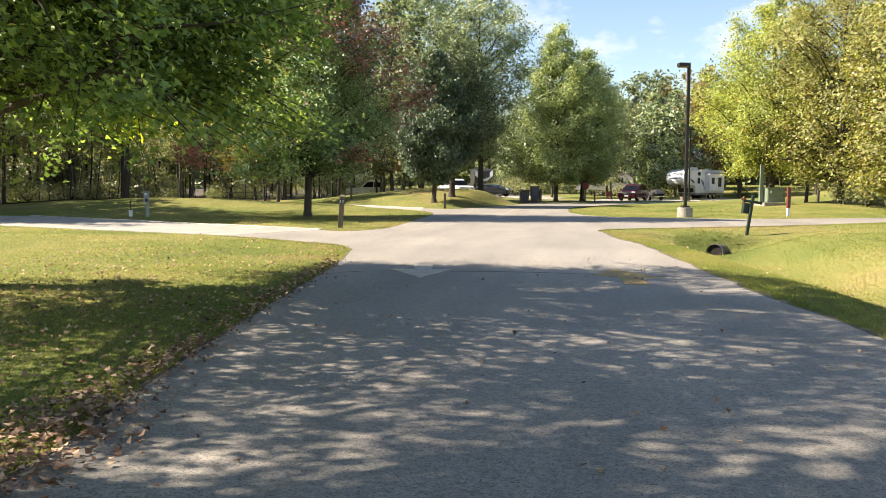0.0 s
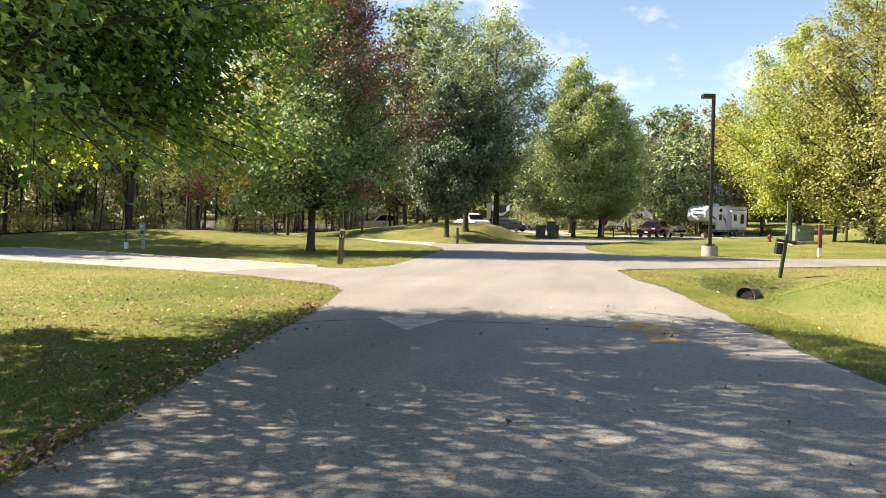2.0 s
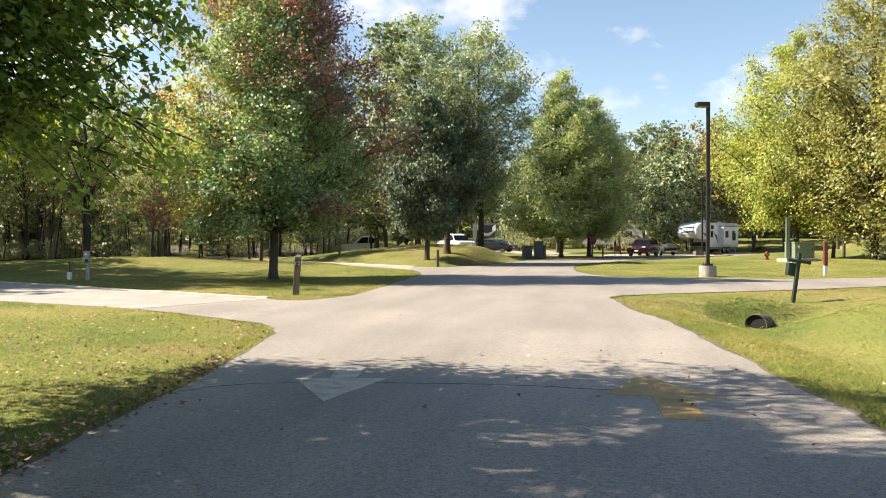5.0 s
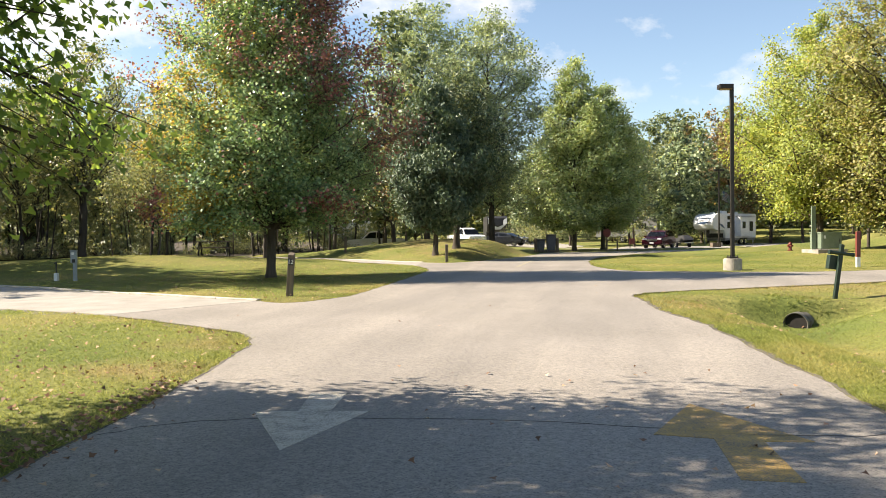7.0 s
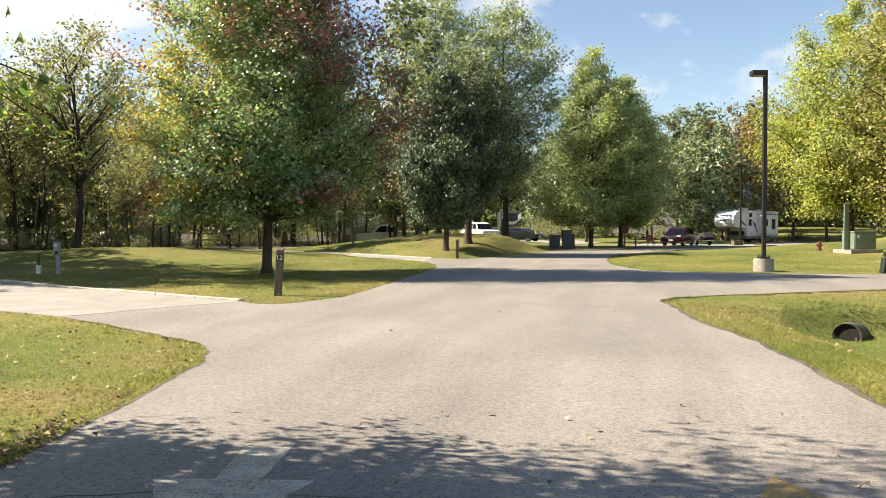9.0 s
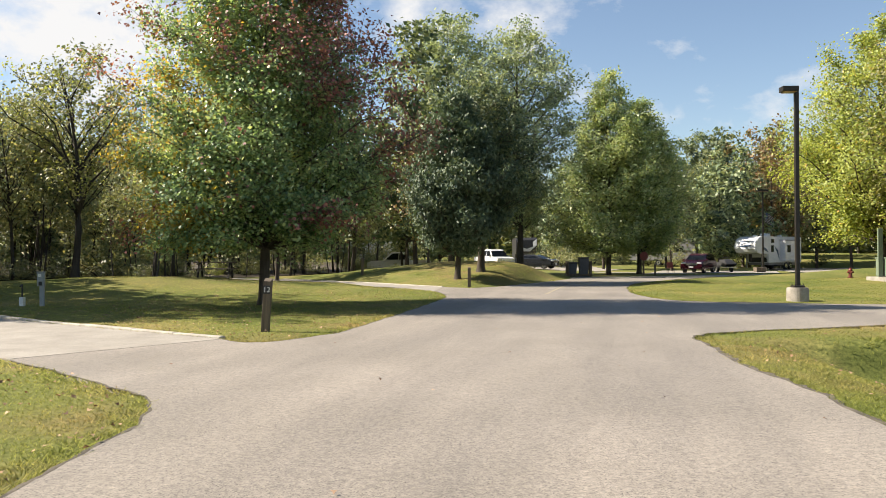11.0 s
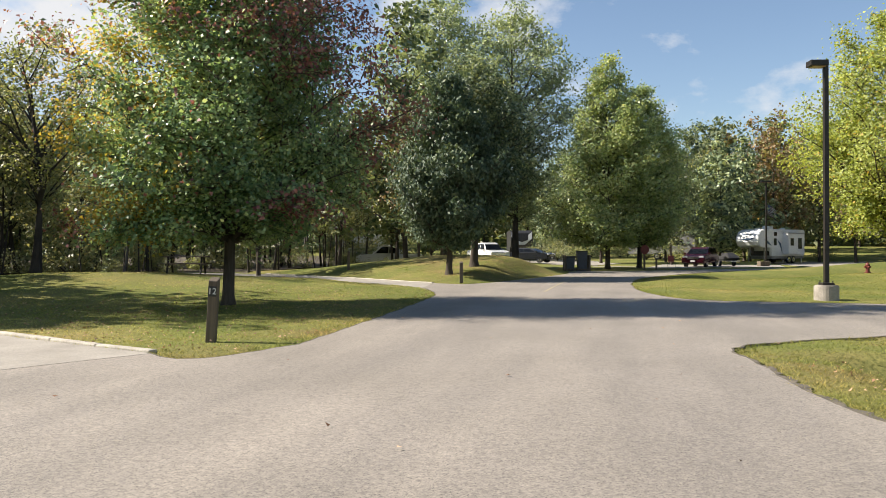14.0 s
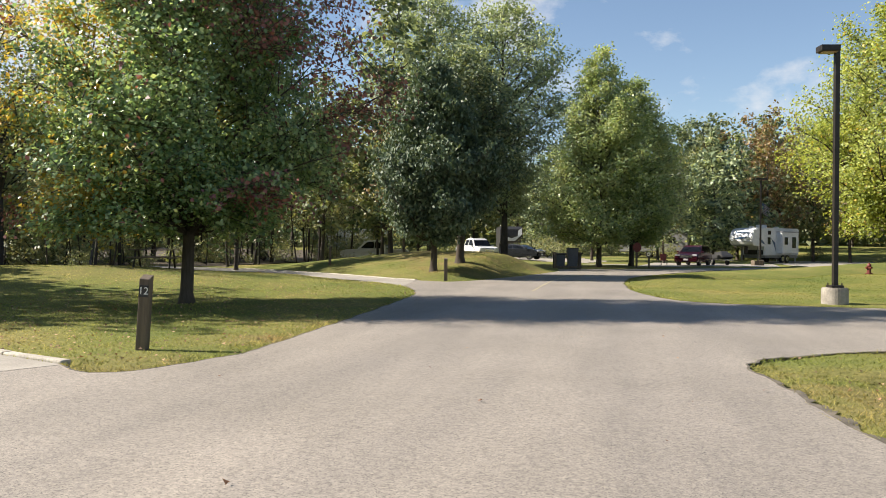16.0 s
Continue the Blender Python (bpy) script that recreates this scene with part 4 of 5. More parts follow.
# ---- things by the road ----
def text_part(words, size, mat, parent, m):
    cu = bpy.data.curves.new("number", "FONT")
    cu.body, cu.size, cu.extrude, cu.align_x, cu.align_y = words, size, 0.002, "CENTER", "CENTER"
    tmp = bpy.data.objects.new("number", cu)
    me = bpy.data.meshes.new_from_object(tmp)
    bpy.data.objects.remove(tmp)
    me.materials.clear()
    me.materials.append(mat)
    ob = new("number", me)
    ob.parent = parent
    ob.matrix_local = m
    return ob


def site_post(at, number, lean, rz, height, thick=0.15, label="weathered square wooden campsite number post"):
    top = thing("site_post", at, label, "post", rz, "campsite number posts", lean[0], lean[1])
    bm = box((thick, thick, height + 0.3), (0, 0, (height - 0.3) / 2), 0.012)
    for v in bm.verts:
        if v.co.z > height - 0.05:
            v.co.z += 0.35 * v.co.y
    part("shaft", bm, WEATHERED_WOOD, top)
    if number:
        plate = part("number_plate", box((thick * 0.92, 0.012, 0.17), (0, -thick / 2 - 0.004, height - 0.2), 0.002), BLACK, top, "dark plate with a pale number")
        text_part(number, 0.15, WHITE_PAINT, plate, pose(0, -thick / 2 - 0.0115, height - 0.2, 90, 0, 0))
    return top


site_post(at_land(-6.95, 7.35), "12", (3, 4.5), 10, 1.06)
site_post(at_land(-7.58, 31.2), "", (0, 0), 15, 0.95)
site_post(at_land(-16.3, 40.6), "", (0, 1), 20, 1.05, label="pale weathered campsite post by the driveway")
site_post(at_land(1.75, 56.0), "", (0, 0), 10, 0.85, 0.12, label="short pale wooden post by the stop sign")


def street_lamp(at, rz, height, label, heads=1):
    top = thing("street_lamp", at, label, "street lamp", rz, "street lamps")
    bm = rod((0, 0, -0.3), (0, 0, 0.45), 0.345, 0.345, 28)
    bmesh.ops.bevel(bm, geom=[e for e in bm.edges if all(v.co.z > 0.4 for v in e.verts)], offset=0.03, segments=2, affect="EDGES")
    part("footing", bm, OLD_CONCRETE, top, "round stained concrete footing")
    part("base_plate", box((0.34, 0.34, 0.07), (0, 0, 0.485), 0.012), DARK_METAL, top)
    for sx in (-1, 1):
        for sy in (-1, 1):
            part("bolt", rod((sx * 0.13, sy * 0.13, 0.5), (sx * 0.13, sy * 0.13, 0.58), 0.016, sides=6), DARK_METAL, top)
    part("pole", box((0.13, 0.13, height - 0.62), (0, 0, 0.5 + (height - 0.62) / 2), 0.012), DARK_METAL, top)
    for k in range(heads):
        s = -1 if k == 0 else 1
        m = Matrix.Translation((s * 0.24, 0, height - 0.14))
        head = part("lamp_head", box((0.52, 0.38, 0.17), (0, 0, 0), 0.02), DARK_METAL, top)
        head.matrix_local = m
        part("lens", box((0.40, 0.30, 0.03), (0, 0, -0.098), 0.012), AMBER_GLASS, head, "amber lens under the head")
    return top


AMBER_GLASS, _n, _l, _b = material("amber_lens", 0.3)
_b.inputs["Base Color"].default_value = (0.36, 0.22, 0.10, 1)
street_lamp(at_land(5.5, 20.85, 0.0), 12, 7.1, "tall bronze square street lamp on a round concrete footing")
street_lamp(at_land(12.1, 74.6), 12, 7.9, "twin-headed bronze street lamp near the trailer", 2)


def bag_station(at):
    top = thing("bag_station", at, "dark green pet waste station leaning on the lawn", "waste station", 14, rx=0, ry=8)
    part("post", box((0.085, 0.085, 1.6), (0, 0, 0.5), 0.008), GREEN_PAINT, top)
    bm = box((0.25, 0.16, 0.33), (-0.1, 0.125, 0.86), 0.02)
    bin_ = part("bag_box", bm, GREEN_PAINT, top)
    part("box_door", box((0.21, 0.014, 0.27), (-0.1, 0.212, 0.85), 0.004), GREEN_PAINT, bin_)
    bar = part("crossbar", rod((-0.27, -0.02, 1.085), (0.27, -0.02, 1.085), 0.042, sides=12), GREEN_PAINT, top)
    part("end_cap", rod((0.26, -0.02, 1.085), (0.3, -0.02, 1.085), 0.05, sides=12), GREEN_PAINT, bar)
    part("end_cap", rod((-0.3, -0.02, 1.085), (-0.26, -0.02, 1.085), 0.05, sides=12), GREEN_PAINT, bar)


bag_station(at_land(6.0, 8.75))


def culvert(at, rz):
    top = thing("culvert_pipe", at, "corrugated metal culvert pipe opening in the ditch", "culvert", rz)
    n, r, rows = 28, 0.245, 26
    v, f = [], []
    for side in (0, 1):
        for k in range(rows):
            rr = r + 0.016 * math.sin(k * math.pi * 0.66) - 0.012 * side
            for s in range(n):
                a = 2 * math.pi * s / n
                v.append((rr * math.cos(a) * 1.08, k * 0.06, r * 0.8 + rr * math.sin(a)))
    for side in (0, 1):
        o = side * rows * n
        for k in range(rows - 1):
            for s in range(n):
                f.append((o + k * n + s, o + k * n + (s + 1) % n, o + (k + 1) * n + (s + 1) % n, o + (k + 1) * n + s))
    for s in range(n):
        f.append((s, (s + 1) % n, rows * n + (s + 1) % n, rows * n + s))
    pipe = new("pipe", mesh_from("pipe", v, f, [GALVANISED], smooth=True))
    pipe.parent = top
    # near-black plug just inside the mouth paints the shade of the pipe's interior
    part("silt", rod((0, 0.07, r * 0.8), (0, 0.9, r * 0.8), 0.236, sides=24), PIPE_SHADE, top, "near-black plug standing for the shade inside the pipe")


# almost black, for the unlit inside of the culvert
PIPE_SHADE = surface("pipe_inner_shade", (0.006, 0.005, 0.004), (0.014, 0.012, 0.01), 8, 1.0, bump=0.3)
GALVANISED = surface("galvanised_steel", (0.10, 0.09, 0.08), (0.26, 0.24, 0.21), 7, 0.6, 0.5, 0.2)
culvert((4.83, 7.36, -0.76), -30)


def transformer():
    top = thing("transformer_box", (12.2, 34.4, at_land(12.2, 34.4)[2]), "green padmount transformer box on a concrete pad", "transformer", 22)
    part("pad", box((1.75, 1.4, 0.3), (-0.1, 0, 0.0), 0.02), OLD_CONCRETE, top)
    part("cabinet", box((1.2, 0.95, 0.82), (0, 0.05, 0.6), 0.02), BOX_GREEN, top)
    lid = part("lid", box((1.26, 1.0, 0.06), (0, 0.05, 1.03), 0.015), BOX_GREEN, top)
    door = part("door", box((1.12, 0.02, 0.74), (0, -0.435, 0.59), 0.005), BOX_GREEN, top)
    part("label_plate", box((0.12, 0.008, 0.16), (-0.4, -0.45, 0.8)), WHITE_PAINT, door, "small white notice")
    part("handle", rod((0.42, -0.47, 0.5), (0.42, -0.47, 0.7), 0.015), DARK_METAL, door)


transformer()
board = thing("utility_board", at_land(11.5, 34.1), "tall narrow grey timber meter board", "utility board", 20)
part("plank", box((0.24, 0.08, 2.5), (0, 0, 1.2), 0.01), BOX_GREEN, board)
part("brace", box((0.1, 0.1, 2.3), (0.02, 0.095, 1.0), 0.01), WEATHERED_WOOD, board)


def marker(at):
    top = thing("marker_post", at, "red cable marker post with a pale foot", "marker post", 12)
    part("foot", box((0.15, 0.11, 0.5), (0, 0, 0.15), 0.02), WHITE_PAINT, top, "faded white foot")
    part("shaft", box((0.16, 0.12, 1.0), (0, 0, 0.9), 0.02), RED_PAINT, top)


marker(at_land(10.5, 22.9))


def hydrant(at):
    top = thing("fire_hydrant", at, "small red fire hydrant on the lawn", "hydrant", 20)
    part("barrel", rod((0, 0, -0.1), (0, 0, 0.42), 0.1, 0.09, 16), RED_PAINT, top)
    part("flange", rod((0, 0, 0.04), (0, 0, 0.09), 0.16, sides=16), RED_PAINT, top)
    bm = bmesh.new()
    bmesh.ops.create_uvsphere(bm, u_segments=16, v_segments=10, radius=0.11, matrix=Matrix.Translation((0, 0, 0.43)))
    part("bonnet", bm, RED_PAINT, top, smooth=True)
    part("nut", rod((0, 0, 0.5), (0, 0, 0.58), 0.03, sides=5), RED_PAINT, top)
    for a in (0, 90, 180):
        d = Vector((math.cos(radians(a)), -math.sin(radians(a)), 0))
        part("outlet", rod((0, 0, 0.33), d * 0.17 + Vector((0, 0, 0.33)), 0.05, sides=12), RED_PAINT, top)


hydrant(at_land(11.5, 39.6))


def pedestal(at):
    top = thing("power_pedestal", at, "grey-blue campsite power pedestal", "power pedestal", 25)
    part("post", box((0.13, 0.12, 0.9), (0.03, 0, 0.3), 0.01), GREY_PAINT, top)
    cab = part("cabinet", box((0.21, 0.16, 0.42), (0, 0, 0.83), 0.02), GREY_PAINT, top)
    part("hood", box((0.24, 0.2, 0.03), (0, -0.01, 1.05), 0.008), GREY_PAINT, cab)
    part("socket_cover", box((0.1, 0.03, 0.12), (0, -0.09, 0.7), 0.006), BLACK, cab)
    part("notice", box((0.09, 0.01, 0.09), (-0.02, -0.084, 0.95)), WHITE_PAINT, cab)


pedestal(at_land(-17.45, 13.7))
tap = thing("water_tap", at_land(-18.3, 13.9), "black standpipe in a white concrete block", "water tap", 10)
part("block", box((0.14, 0.14, 0.5), (0, 0, 0.03), 0.02), WHITE_PAINT, tap)
part("pipe", rod((0, 0, 0.2), (0, 0, 0.68), 0.025), BLACK, tap)
part("spout", rod((0, 0, 0.66), (0.0, -0.12, 0.62), 0.022), BLACK, tap)


def picnic_table(at, rz):
    top = thing("picnic_table", at, "dark weathered wooden picnic table", "picnic table", rz)
    for k in range(5):
        part("tabletop_board", box((1.9, 0.135, 0.04), (0, -0.29 + k * 0.145, 0.74), 0.006), WEATHERED_WOOD, top)
    for s in (-1, 1):
        for k in range(2):
            part("bench_board", box((1.9, 0.13, 0.04), (0, s * (0.62 + k * 0.14), 0.44), 0.006), WEATHERED_WOOD, top)
        for e in (-1, 1):
            part("leg", rod((e * 0.7, s * 0.2, 0.72), (e * 0.7, s * 0.55, 0.0), 0.045, sides=8), DARK_METAL, top)
    for e in (-1, 1):
        part("crossbeam", box((0.05, 1.5, 0.07), (e * 0.7, 0, 0.39), 0.006), DARK_METAL, top)


picnic_table(at_land(-18.9, 27.0), 18)


def trash_rack(at, rz):
    top = thing("bin_rack", at, "low dark timber rack for rubbish bins", "bin rack", rz)
    for x in (-0.85, 0.85):
        for y in (-0.3, 0.3):
            part("post", box((0.12, 0.12, 1.25), (x, y, 0.5), 0.01), WEATHERED_WOOD, top)
        part("end_rail", box((0.05, 0.5, 0.12), (x, 0, 0.95), 0.006), WEATHERED_WOOD, top)
    for z in (0.12, 1.0):
        part("rail", box((1.85, 0.05, 0.13), (0, 0.33, z), 0.006), WEATHERED_WOOD, top)
    part("rail", box((1.85, 0.05, 0.1), (0, -0.33, 0.12), 0.006), WEATHERED_WOOD, top)


def wheelie_bin(at, rz, height, wide):
    top = thing("wheelie_bin", at, "dark blue-black wheeled rubbish bin", "rubbish bin", rz, "rubbish bins")
    bm = bmesh.new()
    bmesh.ops.create_cone(bm, cap_ends=True, segments=4, radius1=wide * 0.6, radius2=wide * 0.72, depth=height, matrix=Matrix.Translation((0, 0, height / 2)) @ Matrix.Rotation(math.pi / 4, 4, "Z"))
    bmesh.ops.bevel(bm, geom=list(bm.edges), offset=0.03, segments=2, affect="EDGES")
    part("body", bm, BIN_BLUE, top)
    bm = box((wide * 1.1, wide * 1.15, 0.09), (0, 0, height + 0.03), 0.03)
    lid = part("lid", bm, BLACK, top)
    part("lid_handle", rod((-0.2, wide * 0.6, height), (0.2, wide * 0.6, height), 0.02), BLACK, lid)
    for s in (-1, 1):
        part("wheel", rod((s * wide * 0.4, wide * 0.45, 0.12), (s * wide * 0.52, wide * 0.45, 0.12), 0.12, sides=16), BLACK, top)


BIN_BLUE = surface("bin_plastic", (0.04, 0.046, 0.06), (0.06, 0.066, 0.085), 5, 0.5)
trash_rack(at_land(-3.75, 52.7), 14)
wheelie_bin(at_land(-4.2, 52.62), 14, 0.95, 0.58)
wheelie_bin(at_land(-3.4, 52.8), 14, 1.35, 0.68)


def stop_sign(at, rz):
    top = thing("stop_sign", at, "red octagonal stop sign, coloured dark as in shade, on a timber post", "stop sign", rz)
    part("post", box((0.11, 0.11, 2.0), (0, 0, 0.75), 0.008), WEATHERED_WOOD, top)
    plate = part("plate", rod((0, -0.075, 1.45), (0, -0.062, 1.45), 0.36, sides=8), SHADED_SIGN_RED, top)
    plate.data.transform(Matrix.Translation((0, 0, 1.45)) @ Matrix.Rotation(radians(22.5), 4, "Y") @ Matrix.Translation((0, 0, -1.45)))


# red darkened because the plate faces away from the sun
SHADED_SIGN_RED = surface("shaded_sign_red", (0.10, 0.012, 0.012), (0.16, 0.02, 0.02), 8, 0.6)
stop_sign(at_land(0.9, 55.9), 30)


# ---- vehicles ----
def paint(name, c, rough=0.25, metal=0.3):
    m, n, l, b = material(name, rough, metal)
    d = noise_tex(n, l, 3, 4)
    r = ramp(n, [(0.3, tuple(v * 0.85 for v in c)), (0.7, c)])
    l.new(d.outputs["Fac"], r.inputs["Fac"])
    l.new(r.outputs["Color"], b.inputs["Base Color"])
    b.inputs["Coat Weight"].default_value = 0.6
    return m


CAR_GLASS, _n, _l, _b = material("dark_car_glass", 0.05)
_b.inputs["Base Color"].default_value = (0.012, 0.014, 0.016, 1)
CHROME = surface("chrome", (0.5, 0.5, 0.5), (0.62, 0.62, 0.62), 8, 0.2, 0.9, 0)
TYRE = surface("tyre_rubber", (0.012, 0.012, 0.012), (0.025, 0.025, 0.025), 9, 0.85)
HEADLIGHT = surface("headlight_glass", (0.6, 0.62, 0.64), (0.75, 0.76, 0.78), 8, 0.1, 0.2, 0)
MAROON, WHITE_CAR, DARK_CAR = paint("maroon_car_paint", (0.055, 0.005, 0.014)), paint("white_car_paint", (0.74, 0.74, 0.73), 0.3, 0.0), paint("dark_car_paint", (0.02, 0.022, 0.026))


def slab(profile, width, taper=0.0, bevel=0.05, taper_from=99.0):
    """A side profile (x, z) given width in y; above taper_from it narrows."""
    bm = bmesh.new()
    sides = []
    for s in (-1, 1):
        row = []
        for x, z in profile:
            k = max(0.0, z - taper_from) * taper
            row.append(bm.verts.new((x, s * (width / 2 - k), z)))
        sides.append(row)
    n = len(profile)
    bm.faces.new(sides[0])
    bm.faces.new(sides[1][::-1])
    for k in range(n):
        bm.faces.new((sides[0][k], sides[1][k], sides[1][(k + 1) % n], sides[0][(k + 1) % n]))
    bmesh.ops.recalc_face_normals(bm, faces=bm.faces)
    if bevel:
        bmesh.ops.bevel(bm, geom=list(bm.edges), offset=bevel, segments=2, affect="EDGES", clamp_overlap=True)
    return bm


def road_wheel(parent, x, y, r, wide=0.23):
    s = 1 if y > 0 else -1
    wheel = part("wheel", rod((x, y - s * wide, r), (x, y, r), r, sides=24), TYRE, parent)
    part("rim", rod((x, y - s * 0.02, r), (x, y + s * 0.012, r), r * 0.64, r * 0.6, 16), CHROME, wheel)
    part("hub", rod((x, y, r), (x, y + s * 0.025, r), r * 0.2, sides=10), DARK_METAL, wheel)


def car(name, at, rz, label, mat, body, roof, glass, length, width, r, category):
    """body and roof: side profiles, front to +x; glass: window panels as side profiles."""
    top = thing(name, at, label, category, rz)
    shell = part("body", slab(body, width, 0.12, 0.06, 0.75), mat, top)
    cabin = part("cabin", slab(roof, width - 0.06, 0.32, 0.05, 0.95), mat, top)
    for panel in glass:
        for s in (-1, 1):
            v = []
            for x, z in panel:
                v.append((x, s * ((width - 0.06) / 2 - max(0, z - 0.95) * 0.32 + 0.008), z))
            bm = bmesh.new()
            bm.faces.new([bm.verts.new(p) for p in (v if s < 0 else v[::-1])])
            bmesh.ops.solidify(bm, geom=list(bm.faces), thickness=0.012)
            part("side_window", bm, CAR_GLASS, cabin)
    zs = sorted(roof, key=lambda p: p[1])
    front_low = max((p for p in roof if p[1] < zs[-1][1] - 0.3), key=lambda p: p[0])
    front_top = max((p for p in roof if p[1] > zs[-1][1] - 0.16), key=lambda p: p[0])
    d = Vector((front_top[0] - front_low[0], 0, front_top[1] - front_low[1]))
    nrm = Vector((d.z, 0, -d.x)).normalized() * 0.012
    q = []
    for k, w in ((0.1, width * 0.42), (0.88, width * 0.36)):
        p = Vector((front_low[0], 0, front_low[1])) + d * k + nrm
        q += [(p.x, -w, p.z), (p.x, w, p.z)]
    bm = bmesh.new()
    bm.faces.new([bm.verts.new(q[i]) for i in (0, 1, 3, 2)])
    bmesh.ops.solidify(bm, geom=list(bm.faces), thickness=0.012)
    part("windscreen", bm, CAR_GLASS, cabin)
    nose = max(p[0] for p in body)
    for s in (-1, 1):
        part("headlight", box((0.12, 0.38, 0.16), (nose - 0.09, s * (width / 2 - 0.28), 0.86), 0.03), HEADLIGHT, top)
        part("mirror", box((0.14, 0.2, 0.14), (front_low[0] - 0.2, s * (width / 2 + 0.06), 1.12), 0.03), mat, top)
        for x in (length * 0.3, -length * 0.3):
            road_wheel(top, x, s * (width / 2 - 0.02), r)
    part("grille", box((0.06, width * 0.5, 0.22), (nose - 0.02, 0, 0.76), 0.02), CHROME, top)
    part("bumper", box((0.14, width * 0.9, 0.2), (nose - 0.04, 0, 0.46), 0.04), BLACK if mat is not MAROON else MAROON, top)
    part("licence_plate", box((0.02, 0.4, 0.15), (nose + 0.03, 0, 0.5)), WHITE_PAINT, top)
    return top


SUV_BODY = [(-2.3, 0.35), (-2.38, 0.7), (-2.3, 1.02), (-1.0, 1.08), (1.0, 1.06), (1.9, 0.98), (2.28, 0.8), (2.34, 0.5), (2.25, 0.3), (0, 0.26)]
SUV_ROOF = [(-2.25, 1.0), (-2.0, 1.6), (-1.2, 1.7), (-0.1, 1.69), (0.35, 1.58), (1.25, 1.02)]
SUV_GLASS = [[(-1.95, 1.12), (-1.8, 1.52), (-1.05, 1.57), (-1.0, 1.12)], [(-0.92, 1.12), (-0.95, 1.58), (-0.15, 1.57), (-0.05, 1.12)], [(0.03, 1.12), (-0.05, 1.56), (0.28, 1.5), (0.95, 1.12)]]
TRUCK_BODY = [(-2.8, 0.5), (-2.85, 1.05), (-2.75, 1.12), (1.2, 1.12), (2.3, 1.08), (2.75, 0.95), (2.8, 0.55), (2.7, 0.42), (0, 0.4)]
TRUCK_ROOF = [(-0.95, 1.05), (-0.85, 1.78), (-0.5, 1.86), (0.5, 1.85), (0.75, 1.76), (1.45, 1.08)]
TRUCK_GLASS = [[(-0.8, 1.18), (-0.74, 1.7), (-0.06, 1.74), (-0.02, 1.18)], [(0.06, 1.18), (0.02, 1.74), (0.6, 1.7), (1.15, 1.18)]]
SEDAN_ROOF = [(-1.9, 0.95), (-1.2, 1.4), (-0.6, 1.47), (0.2, 1.45), (0.5, 1.38), (1.3, 0.98)]
SEDAN_GLASS = [[(-1.4, 1.05), (-1.05, 1.34), (-0.45, 1.38), (-0.45, 1.05)], [(-0.38, 1.05), (-0.38, 1.38), (0.35, 1.35), (0.95, 1.05)]]
car("suv", (5.8, 68.2, 0.034), -110, "maroon SUV parked on the concrete pad", MAROON, SUV_BODY, SUV_ROOF, SUV_GLASS, 4.7, 1.92, 0.37, "car")
car("pickup_truck", at_land(-13.6, 73.5, 0.05), -55, "white pickup truck parked beyond the mound", WHITE_CAR, TRUCK_BODY, TRUCK_ROOF, TRUCK_GLASS, 5.6, 2.0, 0.42, "truck")
car("pickup_truck", at_land(-20.2, 62.0, 0.05), 195, "white pickup truck parked behind the mound", WHITE_CAR, TRUCK_BODY, TRUCK_ROOF, TRUCK_GLASS, 5.6, 2.0, 0.42, "truck")
car("sedan", at_land(-9.8, 76.5, 0.05), -20, "dark parked car beyond the mound", DARK_CAR, SUV_BODY, SEDAN_ROOF, SEDAN_GLASS, 4.7, 1.85, 0.34, "car")

RV_WHITE = surface("trailer_fibreglass", (0.62, 0.64, 0.66), (0.74, 0.75, 0.76), 1.5, 0.35, 0, 0.02)
RV_BLUE = surface("trailer_blue_stripe", (0.05, 0.10, 0.18), (0.08, 0.14, 0.24), 3, 0.4, 0, 0)
RV_GREY = surface("trailer_grey_trim", (0.18, 0.18, 0.19), (0.26, 0.26, 0.27), 3, 0.5, 0, 0)


def blade_shape(points, y, thick=0.012):
    """A flat emblem in the side plane."""
    bm = bmesh.new()
    bm.faces.new([bm.verts.new((x, y, z)) for x, z in points])
    bmesh.ops.solidify(bm, geom=list(bm.faces), thickness=thick)
    return bm


